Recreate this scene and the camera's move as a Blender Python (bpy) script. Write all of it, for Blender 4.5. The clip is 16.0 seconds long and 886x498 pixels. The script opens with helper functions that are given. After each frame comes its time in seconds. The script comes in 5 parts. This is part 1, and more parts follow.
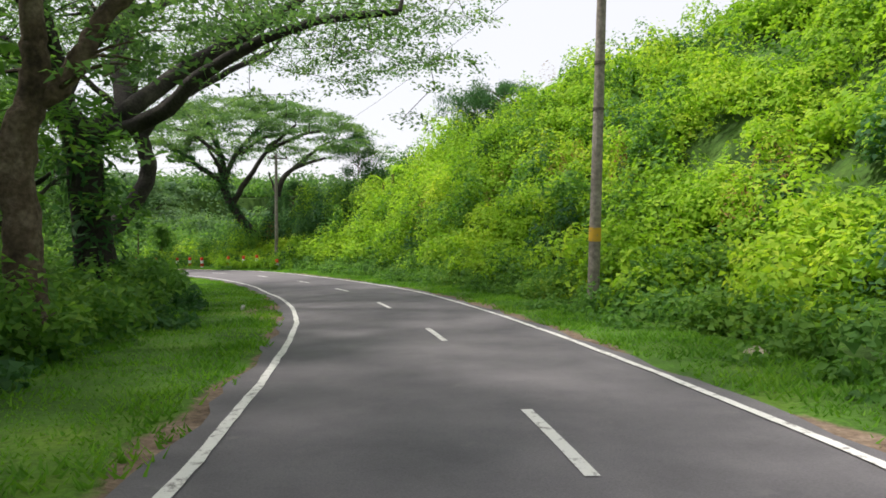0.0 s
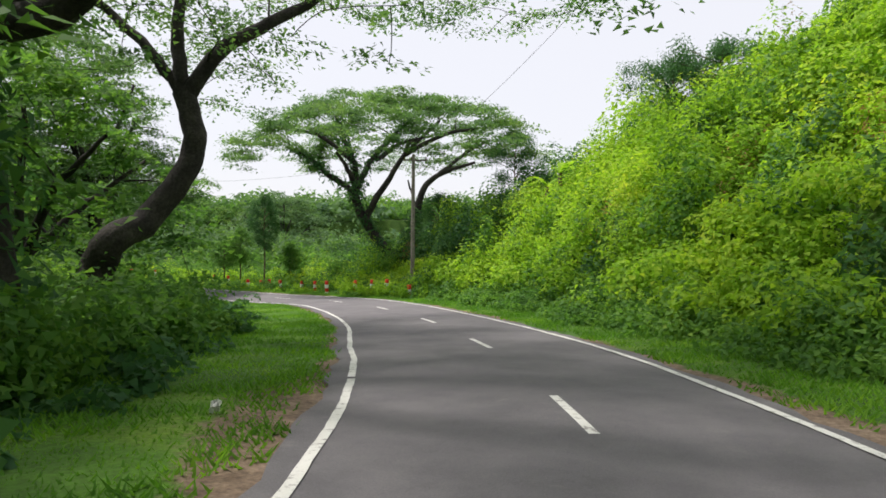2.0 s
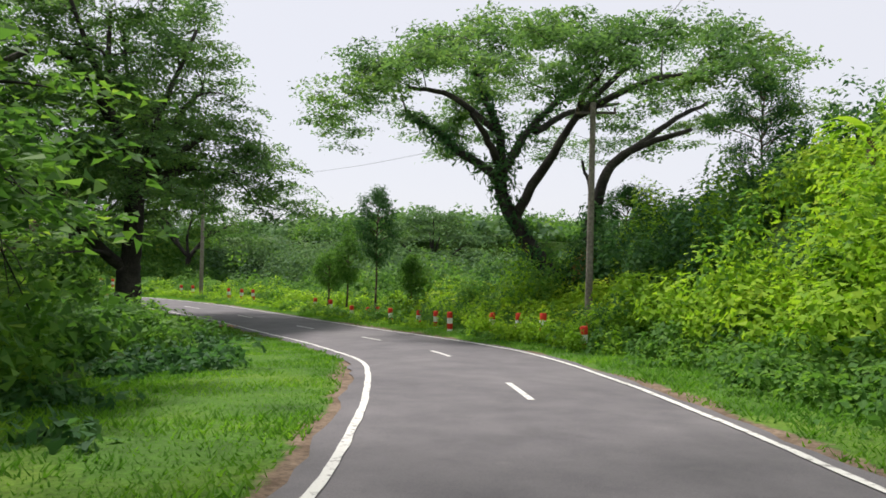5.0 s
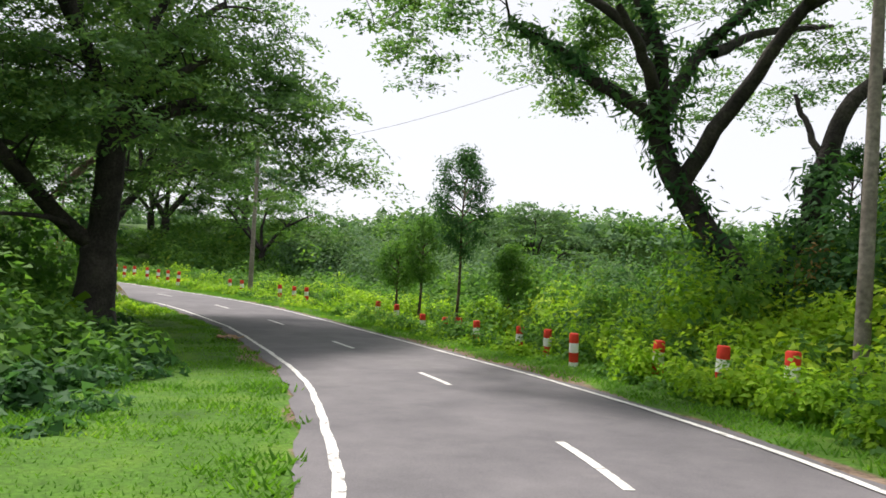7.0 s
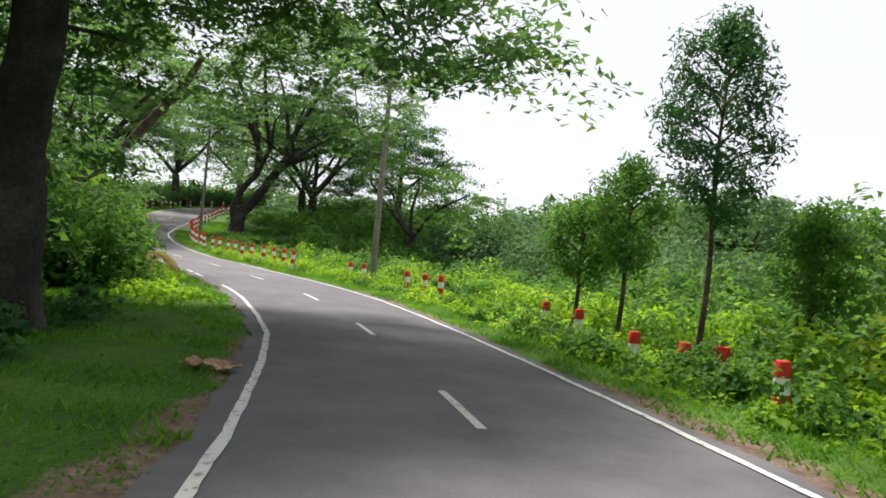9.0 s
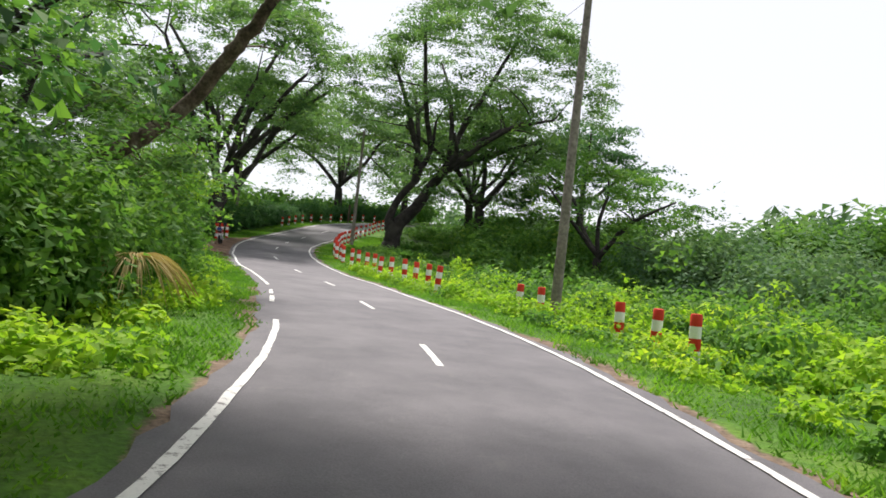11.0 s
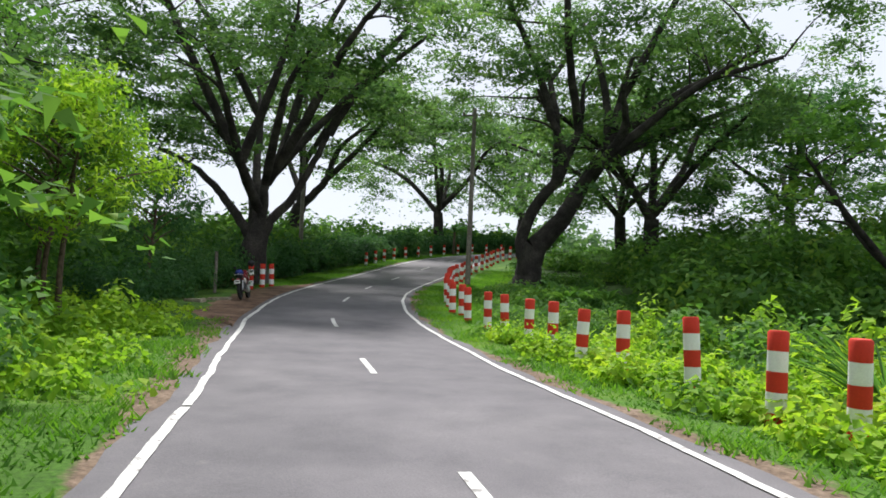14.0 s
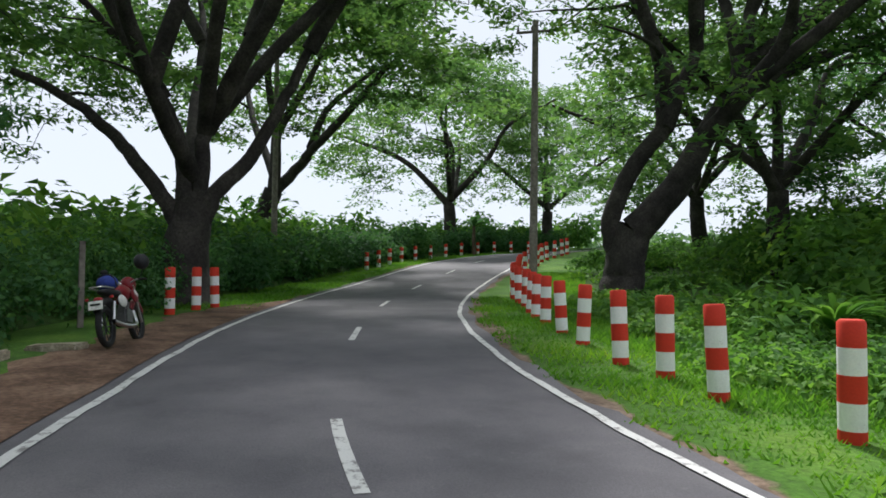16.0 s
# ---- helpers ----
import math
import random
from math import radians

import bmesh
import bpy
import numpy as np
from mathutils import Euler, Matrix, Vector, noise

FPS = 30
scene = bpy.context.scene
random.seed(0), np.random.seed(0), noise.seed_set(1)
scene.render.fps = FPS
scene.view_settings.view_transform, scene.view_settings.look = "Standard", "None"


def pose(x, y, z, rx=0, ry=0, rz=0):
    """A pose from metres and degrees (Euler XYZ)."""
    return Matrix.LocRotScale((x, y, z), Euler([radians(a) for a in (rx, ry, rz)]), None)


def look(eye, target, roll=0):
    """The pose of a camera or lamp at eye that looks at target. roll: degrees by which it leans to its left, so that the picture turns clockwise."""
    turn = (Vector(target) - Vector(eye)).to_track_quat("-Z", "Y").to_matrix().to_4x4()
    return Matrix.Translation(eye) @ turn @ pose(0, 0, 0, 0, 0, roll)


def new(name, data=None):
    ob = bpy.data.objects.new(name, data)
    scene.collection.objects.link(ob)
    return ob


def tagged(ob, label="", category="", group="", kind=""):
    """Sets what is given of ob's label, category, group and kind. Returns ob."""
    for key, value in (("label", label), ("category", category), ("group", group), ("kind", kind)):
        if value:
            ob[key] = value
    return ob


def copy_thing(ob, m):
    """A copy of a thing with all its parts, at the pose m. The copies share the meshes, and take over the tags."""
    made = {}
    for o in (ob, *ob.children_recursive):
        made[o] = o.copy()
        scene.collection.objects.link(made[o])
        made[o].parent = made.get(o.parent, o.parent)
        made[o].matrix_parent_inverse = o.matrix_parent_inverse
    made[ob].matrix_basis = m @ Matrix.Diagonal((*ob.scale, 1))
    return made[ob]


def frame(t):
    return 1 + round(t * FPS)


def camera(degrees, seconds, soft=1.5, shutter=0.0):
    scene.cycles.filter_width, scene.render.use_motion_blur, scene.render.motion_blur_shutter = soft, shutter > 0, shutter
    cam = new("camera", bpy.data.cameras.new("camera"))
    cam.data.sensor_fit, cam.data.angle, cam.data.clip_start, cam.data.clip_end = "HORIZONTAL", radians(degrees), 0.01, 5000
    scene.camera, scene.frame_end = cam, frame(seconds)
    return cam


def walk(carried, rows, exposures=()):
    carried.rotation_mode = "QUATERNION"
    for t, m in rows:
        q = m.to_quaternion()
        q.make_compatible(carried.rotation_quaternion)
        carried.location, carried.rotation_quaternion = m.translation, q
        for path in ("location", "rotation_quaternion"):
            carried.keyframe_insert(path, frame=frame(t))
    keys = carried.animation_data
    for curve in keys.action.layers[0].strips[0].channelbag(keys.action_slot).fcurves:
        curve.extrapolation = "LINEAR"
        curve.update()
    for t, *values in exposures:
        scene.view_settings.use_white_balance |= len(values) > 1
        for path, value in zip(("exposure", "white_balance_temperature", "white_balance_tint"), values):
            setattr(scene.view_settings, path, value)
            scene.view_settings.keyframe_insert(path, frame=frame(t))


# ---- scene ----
cam = camera(65.28, 16.0, 1.65)
PATH = [
    (0.0, pose(0.000, 0.000, 1.500, 86.170, -0.084, -0.000)),
    (0.5, pose(-0.268, 3.101, 1.259, 86.722, -0.087, 2.947)),
    (1.0, pose(-0.590, 6.148, 1.029, 87.460, -0.064, 6.696)),
    (1.5, pose(-0.919, 9.041, 0.792, 87.934, -0.174, 10.441)),
    (2.0, pose(-1.364, 11.981, 0.572, 88.352, -0.049, 12.965)),
    (2.5, pose(-1.908, 14.987, 0.357, 88.655, 0.068, 14.489)),
    (3.0, pose(-2.494, 17.919, 0.152, 88.868, 0.109, 16.604)),
    (3.5, pose(-3.205, 20.788, -0.033, 88.990, -0.299, 18.563)),
    (4.0, pose(-4.146, 23.609, -0.210, 89.187, -0.678, 20.936)),
    (4.5, pose(-5.178, 26.259, -0.384, 89.890, -0.844, 24.150)),
    (4.7, pose(-5.624, 27.288, -0.457, 90.232, -0.918, 25.248)),
    (5.2, pose(-6.826, 29.838, -0.641, 90.909, -0.931, 27.806)),
    (5.7, pose(-8.152, 32.374, -0.827, 91.320, -0.957, 30.095)),
    (6.3, pose(-9.910, 35.428, -1.050, 91.455, -1.357, 32.482)),
    (6.8, pose(-11.515, 38.011, -1.228, 91.257, -2.344, 34.167)),
    (7.0, pose(-12.192, 39.060, -1.295, 91.098, -2.979, 34.762)),
    (7.5, pose(-14.029, 41.681, -1.462, 90.755, -4.154, 36.673)),
    (8.0, pose(-15.983, 44.170, -1.667, 90.409, -4.763, 39.488)),
    (8.5, pose(-18.256, 46.581, -1.881, 90.088, -4.952, 43.523)),
    (9.0, pose(-20.496, 48.741, -2.075, 90.054, -5.328, 48.316)),
    (9.2, pose(-21.359, 49.531, -2.149, 90.048, -5.174, 49.953)),
    (9.7, pose(-23.660, 51.447, -2.297, 90.105, -5.355, 53.723)),
    (10.2, pose(-26.185, 53.249, -2.404, 90.246, -5.872, 57.216)),
    (10.7, pose(-28.954, 54.908, -2.479, 90.454, -6.254, 60.612)),
    (11.3, pose(-32.625, 56.673, -2.527, 90.767, -5.911, 64.796)),
    (11.5, pose(-33.940, 57.195, -2.532, 90.880, -5.421, 66.287)),
    (12.0, pose(-37.303, 58.435, -2.530, 91.466, -4.241, 69.004)),
    (12.5, pose(-40.731, 59.518, -2.515, 92.532, -3.614, 70.660)),
    (13.0, pose(-44.263, 60.469, -2.502, 93.320, -3.022, 70.976)),
    (13.5, pose(-47.717, 61.328, -2.505, 93.159, -2.419, 70.832)),
    (14.0, pose(-51.287, 62.117, -2.504, 93.011, -2.342, 70.758)),
    (14.5, pose(-54.762, 62.824, -2.496, 93.031, -2.329, 70.450)),
    (15.0, pose(-58.331, 63.439, -2.483, 93.567, -2.372, 70.111)),
    (15.5, pose(-61.792, 63.994, -2.476, 93.838, -1.698, 69.918)),
    (16.0, pose(-65.325, 64.502, -2.444, 93.657, -0.611, 69.657)),
]
walk(cam, PATH, [(0.0, 0.66, 6500, 15), (2.0, 0.56, 6500, 15), (4.5, 0.42, 6450, 15), (7.0, 0.68, 6500, 15), (9.0, 0.70, 6450, 15), (11.5, 0.70, 6400, 15), (13.5, 0.62, 6200, 14), (16.0, 0.55, 6050, 12)])

# ---- sky and sun: a bright, thinly overcast day ----
SUN_ELEV, SUN_AZ = 60.0, 168.0          # azimuth: degrees from +x towards +y
world = bpy.data.worlds.new("sky")
scene.world = world
world.use_nodes = True
wn, wl = world.node_tree.nodes, world.node_tree.links
wn.clear()
sky = wn.new("ShaderNodeTexSky")
sky.sky_type = "NISHITA"
sky.sun_disc = False
sky.sun_elevation = radians(SUN_ELEV)
sky.sun_rotation = radians(90.0 - SUN_AZ)
veil = wn.new("ShaderNodeMix")
veil.data_type = "RGBA"
veil.inputs[0].default_value = 0.85
wl.new(sky.outputs[0], veil.inputs[6])
veil.inputs[7].default_value = (9.2, 9.47, 9.75, 1)
bg = wn.new("ShaderNodeBackground")
bg.inputs[1].default_value = 0.072
out = wn.new("ShaderNodeOutputWorld")
wl.new(veil.outputs[2], bg.inputs[0])
wl.new(bg.outputs[0], out.inputs[0])

sun_data = bpy.data.lights.new("sun", "SUN")
sun_data.energy = 3.9
sun_data.angle = radians(8.0)
sun_data.color = (1.0, 0.96, 0.88)
sun = new("sun", sun_data)
sa, se = radians(SUN_AZ), radians(SUN_ELEV)
sun.matrix_world = look((math.cos(sa) * math.cos(se) * 200, math.sin(sa) * math.cos(se) * 200, math.sin(se) * 200), (0, 0, 0))

# ---- materials ----
def material(name):
    m = bpy.data.materials.new(name)
    m.use_nodes = True
    nt = m.node_tree
    nt.nodes.clear()
    o = nt.nodes.new("ShaderNodeOutputMaterial")
    return m, nt, o


def noise_node(nt, scale, detail=4.0, rough=0.6, coord="Object"):
    tc = nt.nodes.new("ShaderNodeTexCoord")
    n = nt.nodes.new("ShaderNodeTexNoise")
    n.inputs["Scale"].default_value = scale
    n.inputs["Detail"].default_value = detail
    n.inputs["Roughness"].default_value = rough
    nt.links.new(tc.outputs[coord], n.inputs["Vector"])
    return n


def ramp_node(nt, fac, stops):
    r = nt.nodes.new("ShaderNodeValToRGB")
    el = r.color_ramp.elements
    while len(el) < len(stops):
        el.new(0.5)
    for e, (p, c) in zip(el, stops):
        e.position, e.color = p, (*c, 1)
    nt.links.new(fac, r.inputs[0])
    return r


def mix_node(nt, fac, a, b, blend="MIX"):
    m = nt.nodes.new("ShaderNodeMix")
    m.data_type = "RGBA"
    m.blend_type = blend
    for sock, v in ((m.inputs[0], fac), (m.inputs[6], a), (m.inputs[7], b)):
        if isinstance(v, (int, float)):
            sock.default_value = v
        elif isinstance(v, tuple):
            sock.default_value = (*v, 1)
        else:
            nt.links.new(v, sock)
    return m.outputs[2]


def principled(nt, o, colour, rough=0.8, metal=0.0, bump=None, bump_d=0.02, spec=0.3):
    p = nt.nodes.new("ShaderNodeBsdfPrincipled")
    if isinstance(colour, tuple):
        p.inputs["Base Color"].default_value = (*colour, 1)
    else:
        nt.links.new(colour, p.inputs["Base Color"])
    p.inputs["Roughness"].default_value = rough
    p.inputs["Metallic"].default_value = metal
    p.inputs["Specular IOR Level"].default_value = spec
    if bump is not None:
        b = nt.nodes.new("ShaderNodeBump")
        b.inputs["Distance"].default_value = bump_d
        b.inputs["Strength"].default_value = 0.8
        nt.links.new(bump, b.inputs["Height"])
        nt.links.new(b.outputs[0], p.inputs["Normal"])
    nt.links.new(p.outputs[0], o.inputs[0])
    return p


def two_scale(name, dark, mid, light, big, small, rough=0.85, bump_d=0.02, spec=0.3):
    """A surface whose colour varies at two scales, with relief from the small one."""
    m, nt, o = material(name)
    a, b = noise_node(nt, big, 3), noise_node(nt, small, 5)
    ra = ramp_node(nt, a.outputs[0], [(0.3, dark), (0.5, mid), (0.72, light)])
    rb = ramp_node(nt, b.outputs[0], [(0.3, (0.55, 0.55, 0.55)), (0.7, (1.3, 1.3, 1.3))])
    principled(nt, o, mix_node(nt, 1.0, ra.outputs[0], rb.outputs[0], "MULTIPLY"), rough, 0, b.outputs[0], bump_d, spec)
    return m


def leaf_mat(name, stops, patch=0.25, glow=0.35, rough=0.65):
    """Leaves: each leaf has its own shade, with drifts of shade across the growth, and lets some light through."""
    m, nt, o = material(name)
    geo = nt.nodes.new("ShaderNodeNewGeometry")
    n = noise_node(nt, patch, 3, 0.6)
    add = nt.nodes.new("ShaderNodeMath")
    add.operation = "MULTIPLY_ADD"
    nt.links.new(geo.outputs["Random Per Island"], add.inputs[0])
    add.inputs[1].default_value = 0.36
    sub = nt.nodes.new("ShaderNodeMath")
    sub.operation = "MULTIPLY_ADD"
    nt.links.new(n.outputs[0], sub.inputs[0])
    sub.inputs[1].default_value = 1.3
    sub.inputs[2].default_value = -0.33
    nt.links.new(sub.outputs[0], add.inputs[2])
    r = ramp_node(nt, add.outputs[0], stops)
    d = nt.nodes.new("ShaderNodeBsdfPrincipled")
    d.inputs["Roughness"].default_value = rough
    d.inputs["Specular IOR Level"].default_value = 0.16
    t = nt.nodes.new("ShaderNodeBsdfTranslucent")
    nt.links.new(r.outputs[0], d.inputs["Base Color"])
    nt.links.new(mix_node(nt, 1.0, r.outputs[0], (1.45, 1.5, 0.9), "MULTIPLY"), t.inputs[0])
    ms = nt.nodes.new("ShaderNodeMixShader")
    ms.inputs[0].default_value = glow
    nt.links.new(d.outputs[0], ms.inputs[1])
    nt.links.new(t.outputs[0], ms.inputs[2])
    nt.links.new(ms.outputs[0], o.inputs[0])
    return m


LEAF_BRIGHT = leaf_mat("leaf_bright", [(0.05, (0.085, 0.190, 0.020)), (0.4, (0.200, 0.365, 0.028)), (0.7, (0.320, 0.475, 0.036)), (0.95, (0.48, 0.54, 0.055))], glow=0.45)
STRAW = leaf_mat("straw", [(0.05, (0.30, 0.22, 0.09)), (0.5, (0.48, 0.38, 0.18)), (0.95, (0.62, 0.52, 0.28))], glow=0.2)
LEAF_MID = leaf_mat("leaf_mid", [(0.05, (0.036, 0.098, 0.027)), (0.45, (0.086, 0.198, 0.040)), (0.75, (0.155, 0.290, 0.048)), (0.97, (0.29, 0.39, 0.060))], glow=0.45)
# haze and backlit glare are mixed into these greens: bluer, with lifted darks
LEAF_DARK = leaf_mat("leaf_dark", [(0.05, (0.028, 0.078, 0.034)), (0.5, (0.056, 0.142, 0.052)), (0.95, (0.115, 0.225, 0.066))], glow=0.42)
LEAF_CROWN = leaf_mat("leaf_crown", [(0.05, (0.050, 0.112, 0.050)), (0.5, (0.096, 0.190, 0.066)), (0.95, (0.185, 0.290, 0.076))], patch=0.35, glow=0.52)
# far leaves: bluish distance haze is put into their colour
LEAF_HAZED = leaf_mat("leaf_hazed", [(0.05, (0.050, 0.110, 0.058)), (0.5, (0.100, 0.190, 0.080)), (0.95, (0.18, 0.28, 0.095))], glow=0.35)
LEAF_DRY = leaf_mat("leaf_dry", [(0.05, (0.10, 0.060, 0.020)), (0.5, (0.24, 0.15, 0.050)), (0.95, (0.42, 0.30, 0.10))], glow=0.2)
GRASS = leaf_mat("grass_blade", [(0.05, (0.044, 0.125, 0.016)), (0.45, (0.100, 0.240, 0.024)), (0.8, (0.180, 0.345, 0.032)), (0.97, (0.31, 0.40, 0.05))], patch=0.5, glow=0.42)
BARK = two_scale("bark", (0.022, 0.019, 0.018), (0.048, 0.041, 0.038), (0.095, 0.082, 0.072), 1.2, 14, 0.9, 0.05)
BARK_BROWN = two_scale("bark_brown", (0.05, 0.035, 0.025), (0.12, 0.085, 0.06), (0.22, 0.17, 0.13), 1.5, 12, 0.9, 0.05)
SOIL = two_scale("soil_under_growth", (0.022, 0.050, 0.008), (0.042, 0.095, 0.012), (0.07, 0.135, 0.018), 0.4, 6, 0.95, 0.05)
CONCRETE = two_scale("concrete_pole", (0.16, 0.14, 0.115), (0.24, 0.21, 0.18), (0.34, 0.31, 0.27), 0.8, 9, 0.85, 0.01)


def verge_mat():
    """Turf that gives way to bare, gritty earth where it is worn."""
    m, nt, o = material("verge_turf")
    at = nt.nodes.new("ShaderNodeAttribute")
    at.attribute_name = "worn"
    big, mid, fine = noise_node(nt, 0.6, 3), noise_node(nt, 3.2, 5, 0.65), noise_node(nt, 16, 5)
    turf = ramp_node(nt, big.outputs[0], [(0.3, (0.036, 0.090, 0.009)), (0.5, (0.064, 0.150, 0.013)), (0.72, (0.115, 0.20, 0.02))])
    soil = ramp_node(nt, mid.outputs[0], [(0.3, (0.10, 0.068, 0.045)), (0.55, (0.19, 0.135, 0.095)), (0.75, (0.28, 0.21, 0.155))])
    k = nt.nodes.new("ShaderNodeMath")
    k.operation = "MULTIPLY_ADD"
    nt.links.new(mid.outputs[0], k.inputs[0])
    k.inputs[1].default_value = 1.1
    nt.links.new(at.outputs["Fac"], k.inputs[2])
    sc = nt.nodes.new("ShaderNodeMapRange")
    sc.inputs["From Min"].default_value, sc.inputs["From Max"].default_value = 0.85, 1.15
    nt.links.new(k.outputs[0], sc.inputs["Value"])
    c = mix_node(nt, sc.outputs["Result"], turf.outputs[0], soil.outputs[0])
    grit = ramp_node(nt, fine.outputs[0], [(0.3, (0.6, 0.6, 0.6)), (0.7, (1.3, 1.3, 1.3))])
    principled(nt, o, mix_node(nt, 1.0, c, grit.outputs[0], "MULTIPLY"), 0.95, 0, fine.outputs[0], 0.03)
    return m


def asphalt_mat():
    m, nt, o = material("asphalt")
    big, mid, grit = noise_node(nt, 0.16, 4), noise_node(nt, 1.1, 5), noise_node(nt, 60, 3)
    ra = ramp_node(nt, big.outputs[0], [(0.3, (0.104, 0.098, 0.106)), (0.55, (0.134, 0.126, 0.134)), (0.75, (0.168, 0.158, 0.163))])
    rb = ramp_node(nt, mid.outputs[0], [(0.3, (0.80, 0.80, 0.81)), (0.7, (1.2, 1.19, 1.18))])
    rc = ramp_node(nt, grit.outputs[0], [(0.3, (0.75, 0.75, 0.75)), (0.7, (1.25, 1.25, 1.25))])
    c = mix_node(nt, 1.0, ra.outputs[0], rb.outputs[0], "MULTIPLY")
    c = mix_node(nt, 0.7, c, rc.outputs[0], "MULTIPLY")
    scuff, stain = noise_node(nt, 1.9, 7, 0.7), noise_node(nt, 0.75, 6, 0.7)
    c = mix_node(nt, ramp_node(nt, scuff.outputs[0], [(0.62, (0, 0, 0)), (0.74, (0.35, 0.35, 0.35))]).outputs[0], c, (0.24, 0.225, 0.215))
    c = mix_node(nt, ramp_node(nt, stain.outputs[0], [(0.60, (0, 0, 0)), (0.72, (0.4, 0.4, 0.4))]).outputs[0], c, (0.075, 0.070, 0.074))
    principled(nt, o, c, 0.8, 0, grit.outputs[0], 0.006, 0.35)
    return m


def paint_mat(name, colour, worn, amount=0.42):
    m, nt, o = material(name)
    a, b = noise_node(nt, 7, 6, 0.7), noise_node(nt, 45, 3)
    r = ramp_node(nt, a.outputs[0], [(amount - 0.06, worn), (amount + 0.03, colour), (0.8, tuple(min(1, v * 1.06) for v in colour))])
    rb = ramp_node(nt, b.outputs[0], [(0.3, (0.92, 0.92, 0.92)), (0.7, (1.03, 1.03, 1.03))])
    principled(nt, o, mix_node(nt, 1.0, r.outputs[0], rb.outputs[0], "MULTIPLY"), 0.7, 0, b.outputs[0], 0.004)
    return m


ASPHALT = asphalt_mat()
VERGE = verge_mat()
LINE_WHITE = paint_mat("road_paint", (0.66, 0.65, 0.62), (0.25, 0.235, 0.225), 0.43)
POST_RED = paint_mat("post_red", (0.62, 0.042, 0.020), (0.30, 0.10, 0.07), 0.30)
POST_WHITE = paint_mat("post_white", (0.86, 0.855, 0.85), (0.42, 0.38, 0.34), 0.32)
POLE_YELLOW = paint_mat("pole_yellow", (0.55, 0.33, 0.03), (0.30, 0.22, 0.10), 0.4)

RED_EARTH = two_scale("red_earth", (0.085, 0.050, 0.032), (0.165, 0.098, 0.064), (0.27, 0.175, 0.12), 1.6, 14, 0.95, 0.03)

# ---- the line of the road ----
CENTRE = [(3.7, -40, 3.0), (3.0, -25, 1.9), (2.1, -9, 0.7), (1.07, 0.09, 0.00), (0.55, 5.96, -0.45), (-0.27, 12.16, -0.93),
          (-1.48, 18.15, -1.35), (-3.18, 23.96, -1.71), (-5.46, 29.55, -2.09), (-8.11, 35.11, -2.48), (-11.21, 40.51, -2.83), (-14.64, 45.32, -3.17),
          (-19.21, 49.64, -3.56), (-24.31, 53.20, -3.85), (-29.81, 56.26, -3.99), (-35.26, 58.80, -4.03), (-41.09, 60.93, -4.01), (-46.75, 62.30, -4.00),
          (-52.84, 63.40, -4.00), (-58.56, 64.21, -3.98), (-65.25, 65.05, -3.94), (-72.00, 65.65, -3.60), (-78.90, 67.50, -3.15), (-86.20, 70.20, -2.70),
          (-93.10, 73.60, -2.10), (-99.60, 77.70, -1.20), (-105.90, 82.30, -0.30), (-111.00, 88.50, 0.60), (-114.50, 96.00, 1.20), (-116.50, 106.00, 1.60),
          (-117.50, 121.00, 1.90)]


def spline(rows, step=0.5):
    """Points every step metres along a smooth line through the rows."""
    p = np.array(rows, float)
    p = np.vstack([2 * p[0] - p[1], p, 2 * p[-1] - p[-2]])
    res = []
    for i in range(1, len(p) - 2):
        u = np.linspace(0, 1, 60, endpoint=False)[:, None]
        a, b, c, d = p[i - 1], p[i], p[i + 1], p[i + 2]
        res.append(0.5 * (2 * b + (c - a) * u + (2 * a - 5 * b + 4 * c - d) * u ** 2 + (3 * b - a - 3 * c + d) * u ** 3))
    res = np.vstack(res)
    s = np.concatenate([[0], np.cumsum(np.linalg.norm(np.diff(res[:, :2], axis=0), axis=1))])
    t = np.arange(0, s[-1], step)
    return np.stack([np.interp(t, s, res[:, k]) for k in range(3)], 1), t


CL, CS = spline(CENTRE)
TG = np.gradient(CL[:, :2], axis=0)
TG /= np.linalg.norm(TG, axis=1)[:, None]
RT = np.stack([TG[:, 1], -TG[:, 0]], 1)                 # to the right of the way
S0 = CS[int(np.argmin(np.hypot(CL[:, 0] - 1.0, CL[:, 1])))]
CS = CS - S0                                            # 0 where the walk begins


def along(s, lat, dz=0.0):
    """The place s metres along the road, lat metres to its right."""
    i = np.clip(np.searchsorted(CS, s), 1, len(CS) - 1)
    f = (s - CS[i - 1]) / (CS[i] - CS[i - 1])
    p = CL[i - 1] + (CL[i] - CL[i - 1]) * f
    r = RT[i - 1]
    return Vector((p[0] + r[0] * lat, p[1] + r[1] * lat, p[2] + dz))


def road_frame(x, y):
    """For places: metres along the road, metres to its right, and the road's height there."""
    x, y = np.atleast_1d(np.asarray(x, float)), np.atleast_1d(np.asarray(y, float))
    s, lat, z = np.empty_like(x), np.empty_like(x), np.empty_like(x)
    for k in range(0, len(x), 20000):
        q = slice(k, k + 20000)
        i = np.argmin((x[q, None] - CL[None, :, 0]) ** 2 + (y[q, None] - CL[None, :, 1]) ** 2, axis=1)
        dx, dy = x[q] - CL[i, 0], y[q] - CL[i, 1]
        side = np.sign(dx * RT[i, 0] + dy * RT[i, 1])
        s[q], lat[q], z[q] = CS[i], side * np.hypot(dx, dy), CL[i, 2]
    return s, lat, z


def bump01(v, a, b):
    t = np.clip((v - a) / (b - a), 0, 1)
    return t * t * (3 - 2 * t)


